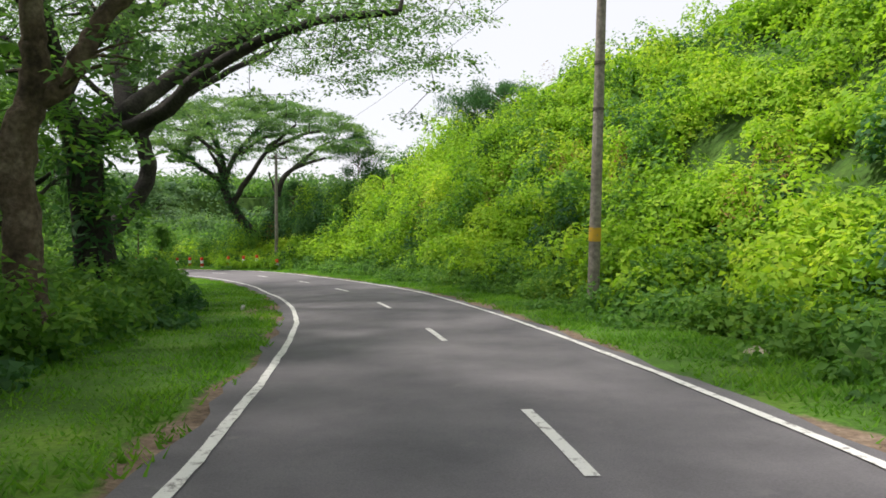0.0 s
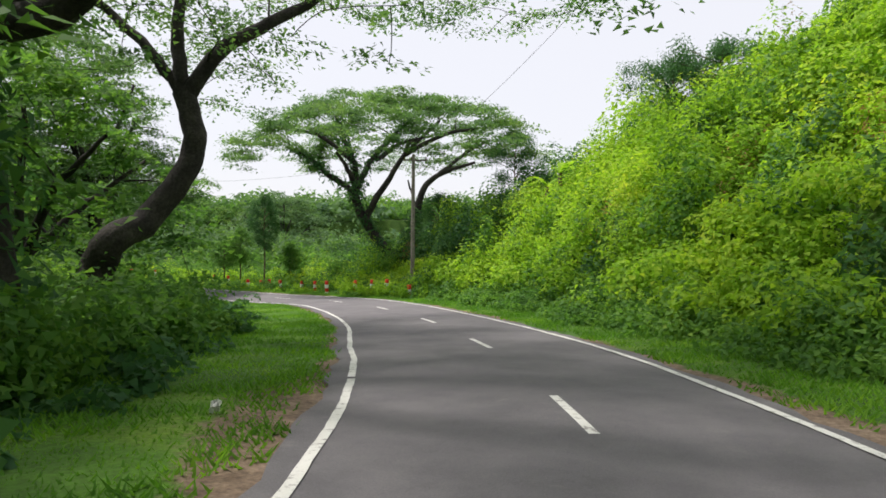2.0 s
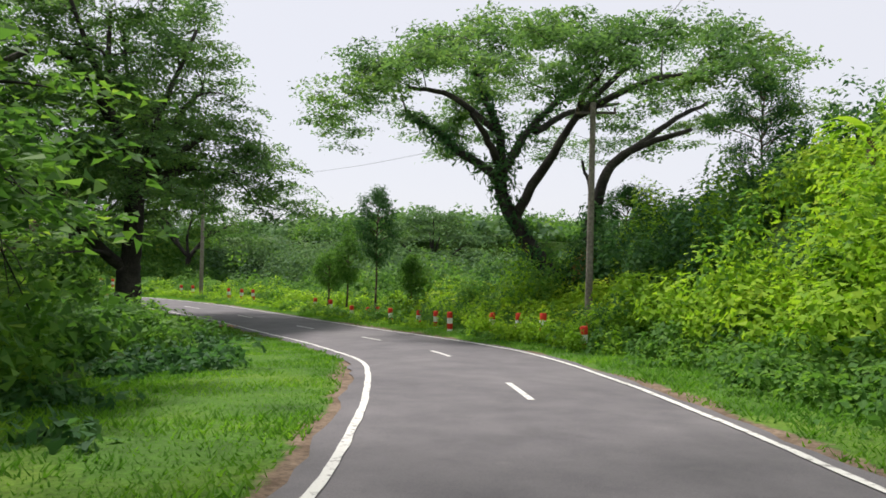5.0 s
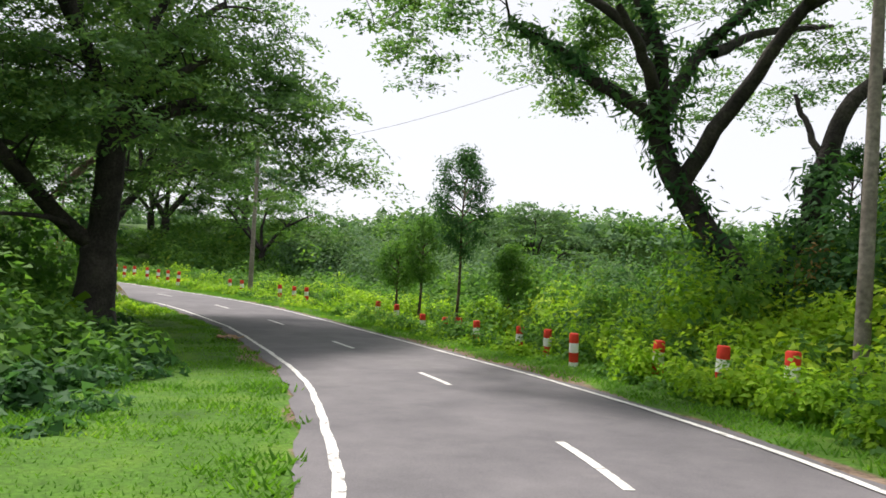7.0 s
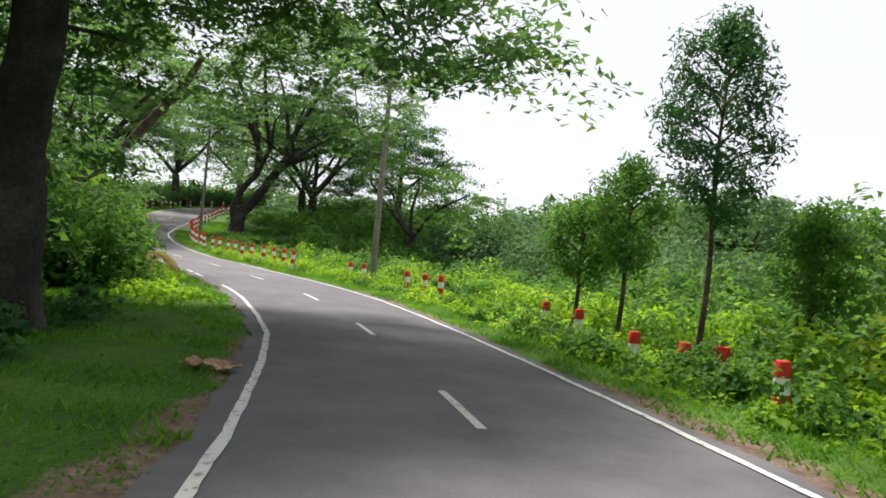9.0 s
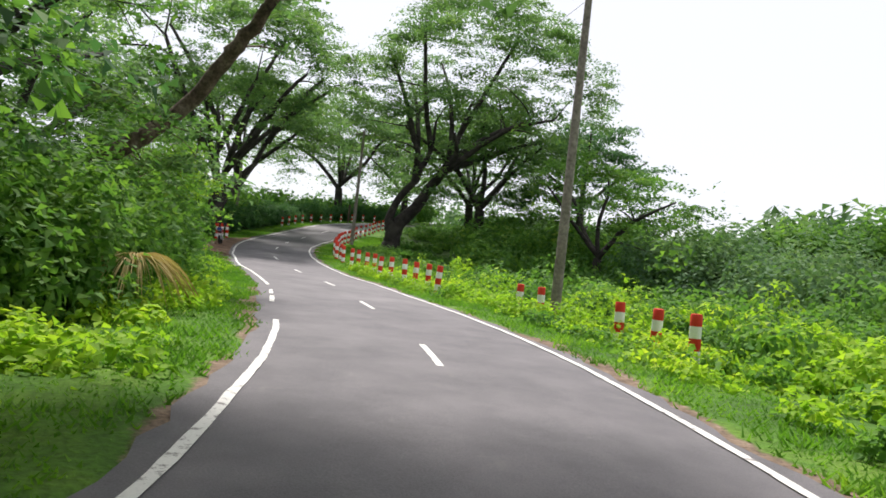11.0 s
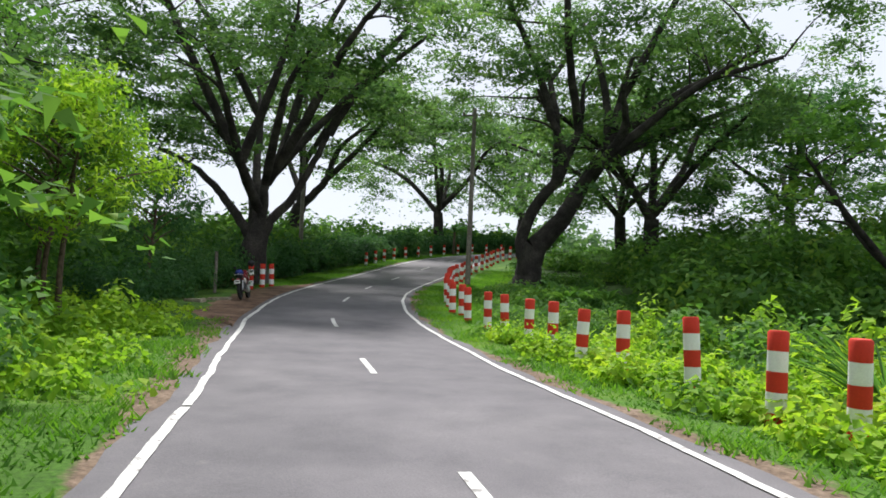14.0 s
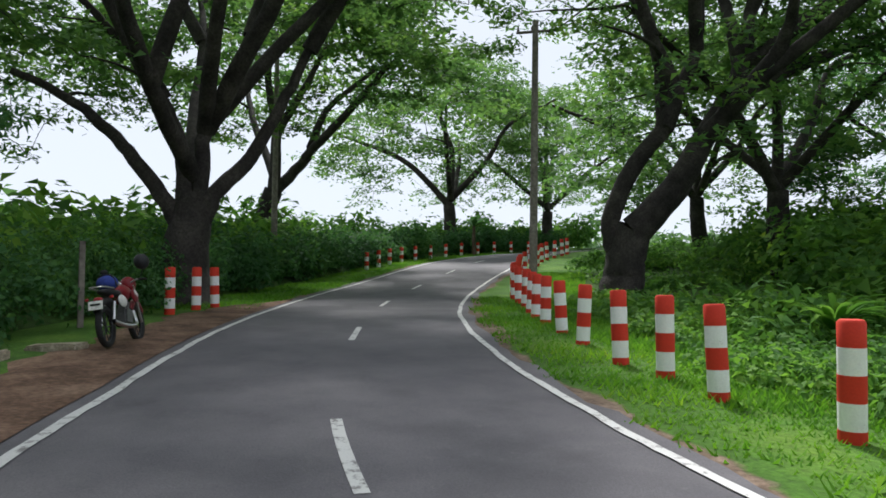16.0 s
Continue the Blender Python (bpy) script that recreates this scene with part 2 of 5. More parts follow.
def waves(x, y, scale, seed):
    """Gentle, endless relief between about -1 and 1."""
    r = np.random.RandomState(seed)
    v = 0
    for k in range(7):
        a, f, p = r.uniform(0, 6.28), r.uniform(0.6, 1.7) / scale, r.uniform(0, 6.28)
        v = v + np.sin((x * math.cos(a) + y * math.sin(a)) * f * 6.28 + p)
    return v / 4.0


def ground_z(x, y):
    """The lie of the land: a steep bank to the right at first, low ground right and left further on, and hills far off."""
    x, y = np.atleast_1d(np.asarray(x, float)), np.atleast_1d(np.asarray(y, float))
    s, lat, z = road_frame(x, y)
    right, left = np.maximum(lat, 0), np.maximum(-lat, 0)
    bank = (1 - bump01(s, 36, 72)) * (bump01(right, 5.4, 19) * 10.2 + bump01(right, 18, 45) * 5)
    low_r = bump01(s, 50, 74) * (1 - bump01(s, 112, 140)) * bump01(right, 6.0, 18) * -1.6
    low_l = bump01(left, 8, 30) * -0.6 + bump01(s, 112, 125) * bump01(left, 4.2, 6.5) * 0.5
    far = np.hypot(x + 50, y - 60)
    hills = bump01(far, 60, 190) * bump01(y, 70, 130) * (4.2 + 1.2 * waves(x, y, 70, 6)) + bump01(far, 160, 520) * (3.5 + 3 * waves(x, y, 300, 3)) * (1 - bump01(far, 900, 2000))
    h = z * (1 - bump01(far, 90, 260)) - 3.0 * bump01(far, 90, 260)
    rough = bump01(right, 6.5, 10) * (1 - bump01(s, 56, 74)) * (0.5 * waves(x, y, 6.5, 12) + 0.7 * waves(x, y, 13, 13))
    h = h + bank + rough + low_r + low_l + hills + 0.25 * waves(x, y, 9, 5) * bump01(np.abs(lat), 6, 12)
    return h - 0.10


def mesh_from(name, verts, faces, mats, smooth=False):
    me = bpy.data.meshes.new(name)
    v = np.asarray(verts, np.float32)
    if isinstance(faces, np.ndarray):
        n, k = faces.shape
        me.vertices.add(len(v))
        me.vertices.foreach_set("co", v.ravel())
        me.loops.add(n * k)
        me.loops.foreach_set("vertex_index", faces.astype(np.int32).ravel())
        me.polygons.add(n)
        me.polygons.foreach_set("loop_start", (np.arange(n) * k).astype(np.int32))
        me.polygons.foreach_set("loop_total", np.full(n, k, np.int32))
    else:
        me.from_pydata([tuple(p) for p in v], [], faces)
    me.update(calc_edges=True)
    for m in mats if isinstance(mats, (list, tuple)) else [mats]:
        me.materials.append(m)
    if smooth:
        me.polygons.foreach_set("use_smooth", np.ones(len(me.polygons), bool))
    me.update()
    return me


def grid_faces(n, m):
    i, j = np.meshgrid(np.arange(n - 1), np.arange(m - 1), indexing="ij")
    a = (i * m + j).ravel()
    return np.stack([a, a + m, a + m + 1, a + 1], 1)


# ground: one sheet to the horizon, fine near the road
ax = np.concatenate([-60 - np.geomspace(100, 3000, 26)[::-1], np.arange(-158, 62, 1.5), 60 + np.geomspace(3, 3000, 26)])
ay = np.concatenate([40 - np.geomspace(90, 3000, 26)[::-1], np.arange(-48, 162, 1.5), 160 + np.geomspace(3, 3000, 26)])
gx, gy = np.meshgrid(ax, ay, indexing="ij")
gz = ground_z(gx.ravel(), gy.ravel())
gs, gl, _ = road_frame(gx.ravel(), gy.ravel())
gz -= 0.35 * (1 - bump01(np.abs(gl), 4.6, 6.6))
ground = new("ground", mesh_from("ground", np.stack([gx.ravel(), gy.ravel(), gz], 1), grid_faces(len(ax), len(ay)), SOIL, True))
tagged(ground, "dark soil under dense green undergrowth and creepers", "ground", kind="structure")


def strip(name, s0, s1, lats, mat, step=0.5, dz=None, wobble=0.0, seed=1):
    """A strip along the road across the given offsets to the right; dz gives the height of each."""
    ss = np.arange(s0, s1 + step / 2, step)
    r = np.random.RandomState(seed)
    co = []
    for s in ss:
        for k, l in enumerate(lats):
            e = wobble * (math.sin(s * 1.7 + seed) * 0.5 + math.sin(s * 4.1 + seed * 2) * 0.3 + r.uniform(-0.5, 0.5)) if k in (0, len(lats) - 1) else 0
            co.append(along(s, l + e, dz[k] if dz else 0.0))
    f = grid_faces(len(ss), len(lats))
    if lats[-1] < lats[0]:
        f = f[:, ::-1]
    return new(name, mesh_from(name, [tuple(c) for c in co], f, mat, True))


HALF_L = ([12, 16, 21, 27, 29, 31, 34, 38, 46, 48.5, 51, 54, 57, 60, 63, 65.5, 67.5, 70, 73, 78.5, 83, 85.5, 88, 90, 93, 99, 101.5, 103.5, 105.5, 108.5, 112.5, 116.5, 130], [2.45, 2.38, 2.39, 2.52, 2.46, 2.34, 2.26, 2.22, 2.25, 2.42, 2.58, 2.58, 2.54, 2.50, 2.45, 2.36, 2.27, 2.20, 2.27, 2.34, 2.44, 2.43, 2.36, 2.27, 2.26, 2.31, 2.39, 2.48, 2.43, 2.20, 2.10, 2.28, 2.60])
HALF_R = ([72, 86, 92, 97, 102, 108, 111, 114, 118, 122, 130, 141], [2.43, 2.52, 2.48, 2.60, 2.56, 2.74, 2.76, 2.60, 2.44, 2.42, 2.68, 3.00])


def half(s, side):
    """From the road's middle to its edge lines: it widens towards the far bend."""
    return float(np.interp(s, *(HALF_L if side < 0 else HALF_R)))


def road_strip(name, s0, s1, offs, mat, step=0.5, dz=None, wobble=0.0, seed=1):
    """A strip whose offsets count outwards from the edge line of one side: offs as (side, metres beyond the line)."""
    ss = np.arange(s0, s1 + step / 2, step)
    r = np.random.RandomState(seed)
    co = []
    for s in ss:
        for k, (side, o) in enumerate(offs):
            e = wobble * (math.sin(s * 1.7 + seed) * 0.5 + math.sin(s * 4.1 + seed * 2) * 0.3 + r.uniform(-0.5, 0.5)) if k in (0, len(offs) - 1) else 0
            co.append(tuple(along(s, side * (half(s, side) + o) + e if side else o, dz[k] if dz else 0.0)))
    f = grid_faces(len(ss), len(offs))
    lat = [sd * (2.5 + o) if sd else o for sd, o in offs]
    if lat[-1] < lat[0]:
        f = f[:, ::-1]
    return new(name, mesh_from(name, co, f, mat, True))


SA, SB = -38.0, 172.0
road = road_strip("road", SA, SB, [(-1, 0.34), (0, -1.3), (0, 0), (0, 1.3), (1, 0.28)], ASPHALT, dz=[-0.01, 0.0, 0.012, 0.0, -0.01], wobble=0.10, seed=3)
tagged(road, "grey asphalt road with a worn, uneven edge", "road", kind="structure")
def verge(name, side, edges, heights, bare_runs, seed, label):
    """A grass verge whose edge towards the road is worn down to bare earth."""
    step = 0.4
    ob = road_strip(name, SA, SB, [(side, o) for o in edges], VERGE, step, dz=heights)
    ss = np.arange(SA, SB + step / 2, step)
    wide = 0.52 + 0.16 * np.sin(ss * 0.31 + seed) + 0.12 * np.sin(ss * 0.83 + 2 * seed) + 0.08 * np.sin(ss * 2.3 + seed)
    for a, b, w in bare_runs:
        wide = wide + w * bump01(ss, a, a + 1.5) * (1 - bump01(ss, b - 1.5, b))
    worn = 1 - bump01(np.array(edges)[None, :] / wide[:, None], 0.45, 1.35)
    at = ob.data.attributes.new("worn", "FLOAT", "POINT")
    at.data.foreach_set("value", worn.astype(np.float32).ravel())
    return tagged(ob, label, "verge", kind="structure")


verge("verge_left", -1, (0.25, 0.35, 0.45, 0.55, 0.65, 0.8, 0.95, 1.15, 1.4, 1.8, 2.5, 4.0, 5.5), (-0.035, -0.028, -0.024, -0.02, -0.018, -0.012, -0.006, 0, 0.004, 0.008, 0.01, -0.03, -0.12), [(16.5, 22.5, 0.75), (8, 12, 0.15), (58, 64, 0.2), (82, 92, 0.2), (98, 106, 0.25), (106, 124, 0.7)], 1, "mown green grass verge with a worn earth edge")
verge("verge_right", 1, (0.2, 0.3, 0.4, 0.5, 0.6, 0.75, 0.9, 1.1, 1.4, 2.0, 3.4, 4.9), (-0.035, -0.028, -0.024, -0.02, -0.018, -0.012, -0.006, 0, 0, 0, -0.05, -0.15), [(55, 66, 0.35), (20, 26, 0.1), (118, 124, 0.25)], 2, "narrow green grass verge with a worn earth edge")
def lay_by(name, s0, s1, width, label):
    """A worn, tapering patch of bare earth beside the left edge line."""
    ss = np.arange(s0, s1, 0.3)
    co = []
    for k in ss:
        w = width * float(bump01(k, s0, s0 + 3.5) * (1 - bump01(k, s1 - 4, s1))) * (1 + 0.10 * math.sin(k * 2.1) + 0.07 * math.sin(k * 5.3))
        for u, h in ((0.0, 0.0), (0.25, 0.02), (0.5, 0.04), (0.75, 0.045), (1.0, -0.01)):
            co.append(tuple(along(k, -(half(k, -1) + 0.22 + w * u), 0.004 + h)))
    ob = new(name, mesh_from(name, co, grid_faces(len(ss), 5)[:, ::-1], RED_EARTH, True))
    return tagged(ob, label, "earth", kind="structure")


lay_by("earth_patch", 108.4, 126.0, 1.6, "bare reddish earth lay-by beside the road")


def line_run(name, side, s0, s1, label):
    ob = road_strip(name, s0, s1, [(side, -0.055), (side, 0.055)] if side > 0 else [(side, 0.055), (side, -0.055)], LINE_WHITE, 0.25, dz=[0.006, 0.006], wobble=0.016, seed=int(s0 + 50))
    tagged(ob, label, "road line", kind="structure")


line_run("edge_line_right", 1, SA, SB, "worn white painted line along the road's edge")
for a, b in ((SA, 22.6), (22.7, 29.4), (29.5, 34.6), (34.7, 81.6), (85.4, 86.3), (86.4, 87.1), (87.9, 89.5), (91.4, 98.4), (98.5, 100.9), (101.0, SB)):
    line_run("edge_line_left", -1, a, b, "worn, broken white painted line along the road's edge")
DASHES = [-1.0, 6.5, 13.9, 20.8, 28.0, 35.2, 42.6, 50.0, 57.2, 64.6, 72.3, 79.7, 87.5, 95.5, 103.3, 110.8, 118.3, 125.8, 133.4, 141.0, 148.6]
for s in DASHES:
    l = float(np.interp(s, [0, 7, 14, 21, 28, 35, 43, 50, 89, 95, 103, 111, 118], [0.31, 0.31, 0.25, 0.17, 0.24, 0.36, 0.26, 0.02, 0.02, 0.24, 0.13, 0.23, 0.26]))
    ob = strip("lane_dash", s - 1.9, s, [l - 0.055, l + 0.055], LINE_WHITE, 0.25, dz=[0.018, 0.018])
    tagged(ob, "short white painted dash in the road's middle", "road dash", group="middle dashes", kind="structure")

# ---- plants ----
def unit(v):
    return v / np.maximum(np.linalg.norm(v, axis=1), 1e-6)[:, None]


def leaf_arrays(p, n, size, rng, aspect=0.5, fold=0.25):
    """Folded four-cornered leaves at the places p, facing along n."""
    k = len(p)
    n = unit(n)
    ref = rng.normal(size=(k, 3))
    a = unit(np.cross(n, ref))
    b = np.cross(n, a)
    L = (size * rng.uniform(0.65, 1.35, k))[:, None]
    W = L * aspect * 0.5 * rng.uniform(0.75, 1.25, k)[:, None]
    if size >= 0.145:                                     # far enough off for three corners
        v = np.stack([p - a * L * 0.5 + b * W, p - a * L * 0.5 - b * W, p + a * L * 0.5 - n * L * fold * 0.5], 1)
        return v.reshape(-1, 3), np.arange(3 * k).reshape(-1, 3)
    v = np.empty((k, 4, 3))
    v[:, 0] = p - a * L * 0.5
    v[:, 1] = p + b * W + n * L * fold * 0.4
    v[:, 2] = p + a * L * 0.5 - n * L * fold * 0.5
    v[:, 3] = p - b * W + n * L * fold * 0.4
    f = np.arange(k)[:, None] * 4
    f = np.stack([np.hstack([f, f + 1, f + 2]), np.hstack([f, f + 2, f + 3])], 1).reshape(-1, 3)
    return v.reshape(-1, 3), f


class Heap:
    """Gathers pieces of one mesh."""

    def __init__(self):
        self.v, self.f, self.n = [], [], 0

    def add(self, v, f):
        self.v.append(np.asarray(v, np.float32))
        self.f.append(np.asarray(f) + self.n)
        self.n += len(v)

    def mesh(self, name, mat, smooth=False):
        return mesh_from(name, np.vstack(self.v), np.vstack(self.f), mat, smooth)


def lump_points(rng, n, lumps=7, flat=0.75):
    """Places and facings of leaves over a lumpy mound of radius about 1 that stands on z = 0."""
    c = rng.normal(size=(lumps, 3)) * (0.38, 0.38, 0.22) + (0, 0, 0.42)
    r = rng.uniform(0.32, 0.62, lumps)
    k = rng.randint(0, lumps, n)
    d = rng.normal(size=(n, 3))
    d[:, 2] = np.abs(d[:, 2]) * 0.9 - 0.25
    d = unit(d)
    p = c[k] + d * (r[k] * rng.uniform(0.72, 1.05, n) ** 0.6)[:, None]
    p[:, 2] = np.maximum(p[:, 2] * flat, 0.02)
    facing = d * 0.9 + (0, 0, 0.55) + rng.normal(size=(n, 3)) * 0.45
    return p, facing


def scatter_mounds(name, spots, mat, leaf, per, seed, label, category="undergrowth", aspect=0.55, lumps=7):
    """Undergrowth: leafy mounds at the spots (x, y, z, radius, height), all in one."""
    rng = np.random.RandomState(seed)
    heap = Heap()
    for x, y, z, r, h in spots:
        n = int(per * (0.6 + 0.4 * r) * (0.78 if leaf >= 0.24 else 1.0))
        p, nn = lump_points(rng, n, lumps)
        p = p * (r, r, h) + (x, y, z)
        heap.add(*leaf_arrays(p, nn, leaf * (1.12 if leaf >= 0.24 else 1.0), rng, aspect))
    ob = new(name, heap.mesh(name, mat))
    return tagged(ob, label, category, kind="stuff")


def field_spots(seed, n, s0, s1, l0, l1, r0, r1, h0, h1):
    """Spots strewn between two stretches of the road and two offsets to its right."""
    rng = np.random.RandomState(seed)
    s, l = rng.uniform(s0, s1, n), rng.uniform(l0, l1, n)
    xy = np.array([along(a, b)[:2] for a, b in zip(s, l)])
    q, lat, _ = road_frame(xy[:, 0], xy[:, 1])
    ok = np.abs(lat) > min(abs(l0), abs(l1)) - 0.3
    z = ground_z(xy[:, 0], xy[:, 1])
    r, h = rng.uniform(r0, r1, n), rng.uniform(h0, h1, n)
    return [(xy[i, 0], xy[i, 1], z[i] - 0.1, r[i], h[i]) for i in range(n) if ok[i]]


def tube(heap, pts, radii, sides=7):
    """A tapered limb along the points."""
    pts = np.asarray(pts, float)
    t = np.gradient(pts, axis=0)
    t = unit(t)
    ref = np.array([0.13, 0.31, 0.94]) if abs(t[0][2]) < 0.9 else np.array([1.0, 0.1, 0.0])
    rings = []
    for p, d, r in zip(pts, t, radii):
        a = np.cross(d, ref)
        a /= np.linalg.norm(a) + 1e-9
        b = np.cross(d, a)
        w = np.linspace(0, 2 * np.pi, sides, endpoint=False)
        rings.append(p + r * (np.cos(w)[:, None] * a + np.sin(w)[:, None] * b))
    v = np.vstack(rings)
    f = []
    for i in range(len(pts) - 1):
        for j in range(sides):
            k = (j + 1) % sides
            f.append((i * sides + j, i * sides + k, (i + 1) * sides + k))
            f.append((i * sides + j, (i + 1) * sides + k, (i + 1) * sides + j))
    heap.add(v, np.array(f))


def smooth_line(pts, n=4):
    a = np.array(pts, float)
    a = np.vstack([2 * a[0] - a[1], a, 2 * a[-1] - a[-2]])
    res = []
    for i in range(1, len(a) - 2):
        for u in np.linspace(0, 1, n, endpoint=False):
            p0, p1, p2, p3 = a[i - 1], a[i], a[i + 1], a[i + 2]
            res.append(0.5 * (2 * p1 + (p2 - p0) * u + (2 * p0 - 5 * p1 + 4 * p2 - p3) * u ** 2 + (3 * p1 - p0 - 3 * p2 + p3) * u ** 3))
    res.append(a[-2])
    return np.array(res)


def crown_spots(rng, cx, cy, R, top, edge, n, thick):
    """Middles of leaf plates through an uneven dome, with gaps between its lobes."""
    a, ph = rng.uniform(0, 6.283, n), rng.uniform(0, 6.283, 3)
    lobed = 1 + 0.13 * np.sin(3 * a + ph[0]) + 0.09 * np.sin(5 * a + ph[1]) + 0.06 * np.sin(8 * a + ph[2])
    u = np.sqrt(rng.uniform(0.01, 1, n))
    x, y = cx + R * u * lobed * np.cos(a), cy + R * u * lobed * np.sin(a)
    z = edge + (top - edge) * (1 - u ** 2.4) - thick * rng.rand(n) ** 1.6 + 0.35 * waves(x, y, R * 0.45, rng.randint(999))
    keep = waves(x, y, R * 0.5, rng.randint(999)) > rng.uniform(-1.5, -0.2, n)
    return np.stack([x, y, z], 1)[keep]


def branch_to(wood, spots, nodes, radii, rng):
    """Joins each spot to the wood that is nearest to it by a bent, tapering branch, inner spots first."""
    P, Q = [np.array(p, float) for p in nodes], list(radii)
    mid = np.mean(P, axis=0)
    first = np.array(P)
    order = np.argsort([np.min(np.linalg.norm(first - c, axis=1)) for c in spots])
    for c in spots[order]:
        A = np.array(P)
        d = np.linalg.norm(A - c, axis=1)
        far = np.hypot(A[:, 0] - mid[0], A[:, 1] - mid[1]) - math.hypot(c[0] - mid[0], c[1] - mid[1])
        k = int(np.argmin(d + 1.3 * np.maximum(0, A[:, 2] - c[2] + 0.3) + 0.7 * np.maximum(0, far)))
        p, L = A[k], max(0.3, d[k])
        w = (c - p) / L
        bend = np.array([w[0] * 0.55, w[1] * 0.55, w[2] * 0.55 + 0.32]) + rng.normal(size=3) * 0.16
        m1, m2 = p + bend * L * 0.42, c - (w * 0.9 + (0, 0, -0.12)) * L * 0.3 + rng.normal(size=3) * 0.05 * L
        u = np.linspace(0, 1, 5 if L < 2 else 7)[:, None]
        line = (1 - u) ** 3 * p + 3 * u * (1 - u) ** 2 * m1 + 3 * u * u * (1 - u) * m2 + u ** 3 * c
        r0 = max(0.016, min(Q[k] * 0.72, 0.018 + 0.021 * L))
        rr = np.linspace(r0, 0.012, len(line))
        tube(wood, line, rr, 5 if r0 > 0.05 else 3)
        P += list(line[1:])
        Q += list(rr[1:])


def leaf_plate(heap, c, size, n, leaf, rng, droop, aspect=0.62):
    """A flat, slightly domed tuft of leaves made of a few smaller sprays."""
    k = 5
    sub = np.clip(rng.normal(size=(k, 3)), -1.5, 1.5) * (size * 0.5, size * 0.5, size * 0.10)
    i = rng.randint(0, k, n)
    q = sub[i] + np.clip(rng.normal(size=(n, 3)), -1.9, 1.9) * (size * 0.30, size * 0.30, size * 0.075)
    q[:, 2] -= droop * (q[:, 0] ** 2 + q[:, 1] ** 2) / size
    heap.add(*leaf_arrays(q + c, rng.normal(size=(n, 3)) * 0.42 + (0, 0, 1.0) + np.stack([q[:, 0], q[:, 1], 0 * q[:, 2]], 1) * 0.35 / size, leaf, rng, aspect))


def spread_tree(name, base, limbs, seed, label, crown, mat=None, bark=None, leaf=0.26, per=110, plate=1.25, droop=0.14, ivy=0, from_limb=1):
    """A tree whose main limbs follow given lines of (points, first radius, last radius), local to the base.
    crown: the middle x, y, radius, top, edge height, count of leaf plates and depth of one or more domes of leaves."""
    rng = np.random.RandomState(seed)
    wood, nodes, radii = Heap(), [], []
    for k, (pts, r0, r1) in enumerate(limbs):
        line = smooth_line(pts, 5)
        rr = np.linspace(r0, r1, len(line))
        if k == 0:
            rr = rr * (1 + 0.45 * np.exp(-np.linspace(0, 7, len(line))))
        tube(wood, line + rng.normal(size=line.shape) * 0.02, rr, 10)
        if k >= from_limb:
            nodes += list(line[2:])
            radii += list(rr[2:])
    leaves = Heap()
    for dome in crown:
        spots = crown_spots(rng, *dome)
        branch_to(wood, spots, nodes, radii, rng)
        for c in spots:
            leaf_plate(leaves, c + (0, 0, 0.1), plate * rng.uniform(0.75, 1.3), max(8, rng.poisson(per)), leaf, rng, droop)
    tree = new(name, None)
    tree.matrix_world = pose(*base)
    tr = new("trunk", wood.mesh("trunk", bark or BARK, True))
    tr.parent = tree
    cr = new("crown", leaves.mesh("crown", mat or LEAF_CROWN))
    cr.parent = tree
    if ivy:
        iv = Heap()
        for pts, r0, r1 in limbs[:ivy]:
            line = smooth_line(pts, 12)
            n = int(1500 * max(0.4, r0))
            k = rng.randint(0, len(line), n)
            dd = unit(rng.normal(size=(n, 3)) * (1, 1, 0.7))
            iv.add(*leaf_arrays(line[k] + dd * (r0 * 0.8 + 0.75 * rng.rand(n) ** 2)[:, None], dd * 0.6 + (0, 0, 0.3), 0.40, rng, 0.3))
        io = new("creeper", iv.mesh("creeper", LEAF_DARK))
        io.parent = tree
    return tagged(tree, label, "tree")


# ---- the large trees ----
def at_ground(x, y, dz=0.0):
    return (x, y, float(ground_z(x, y)[0]) + dz)


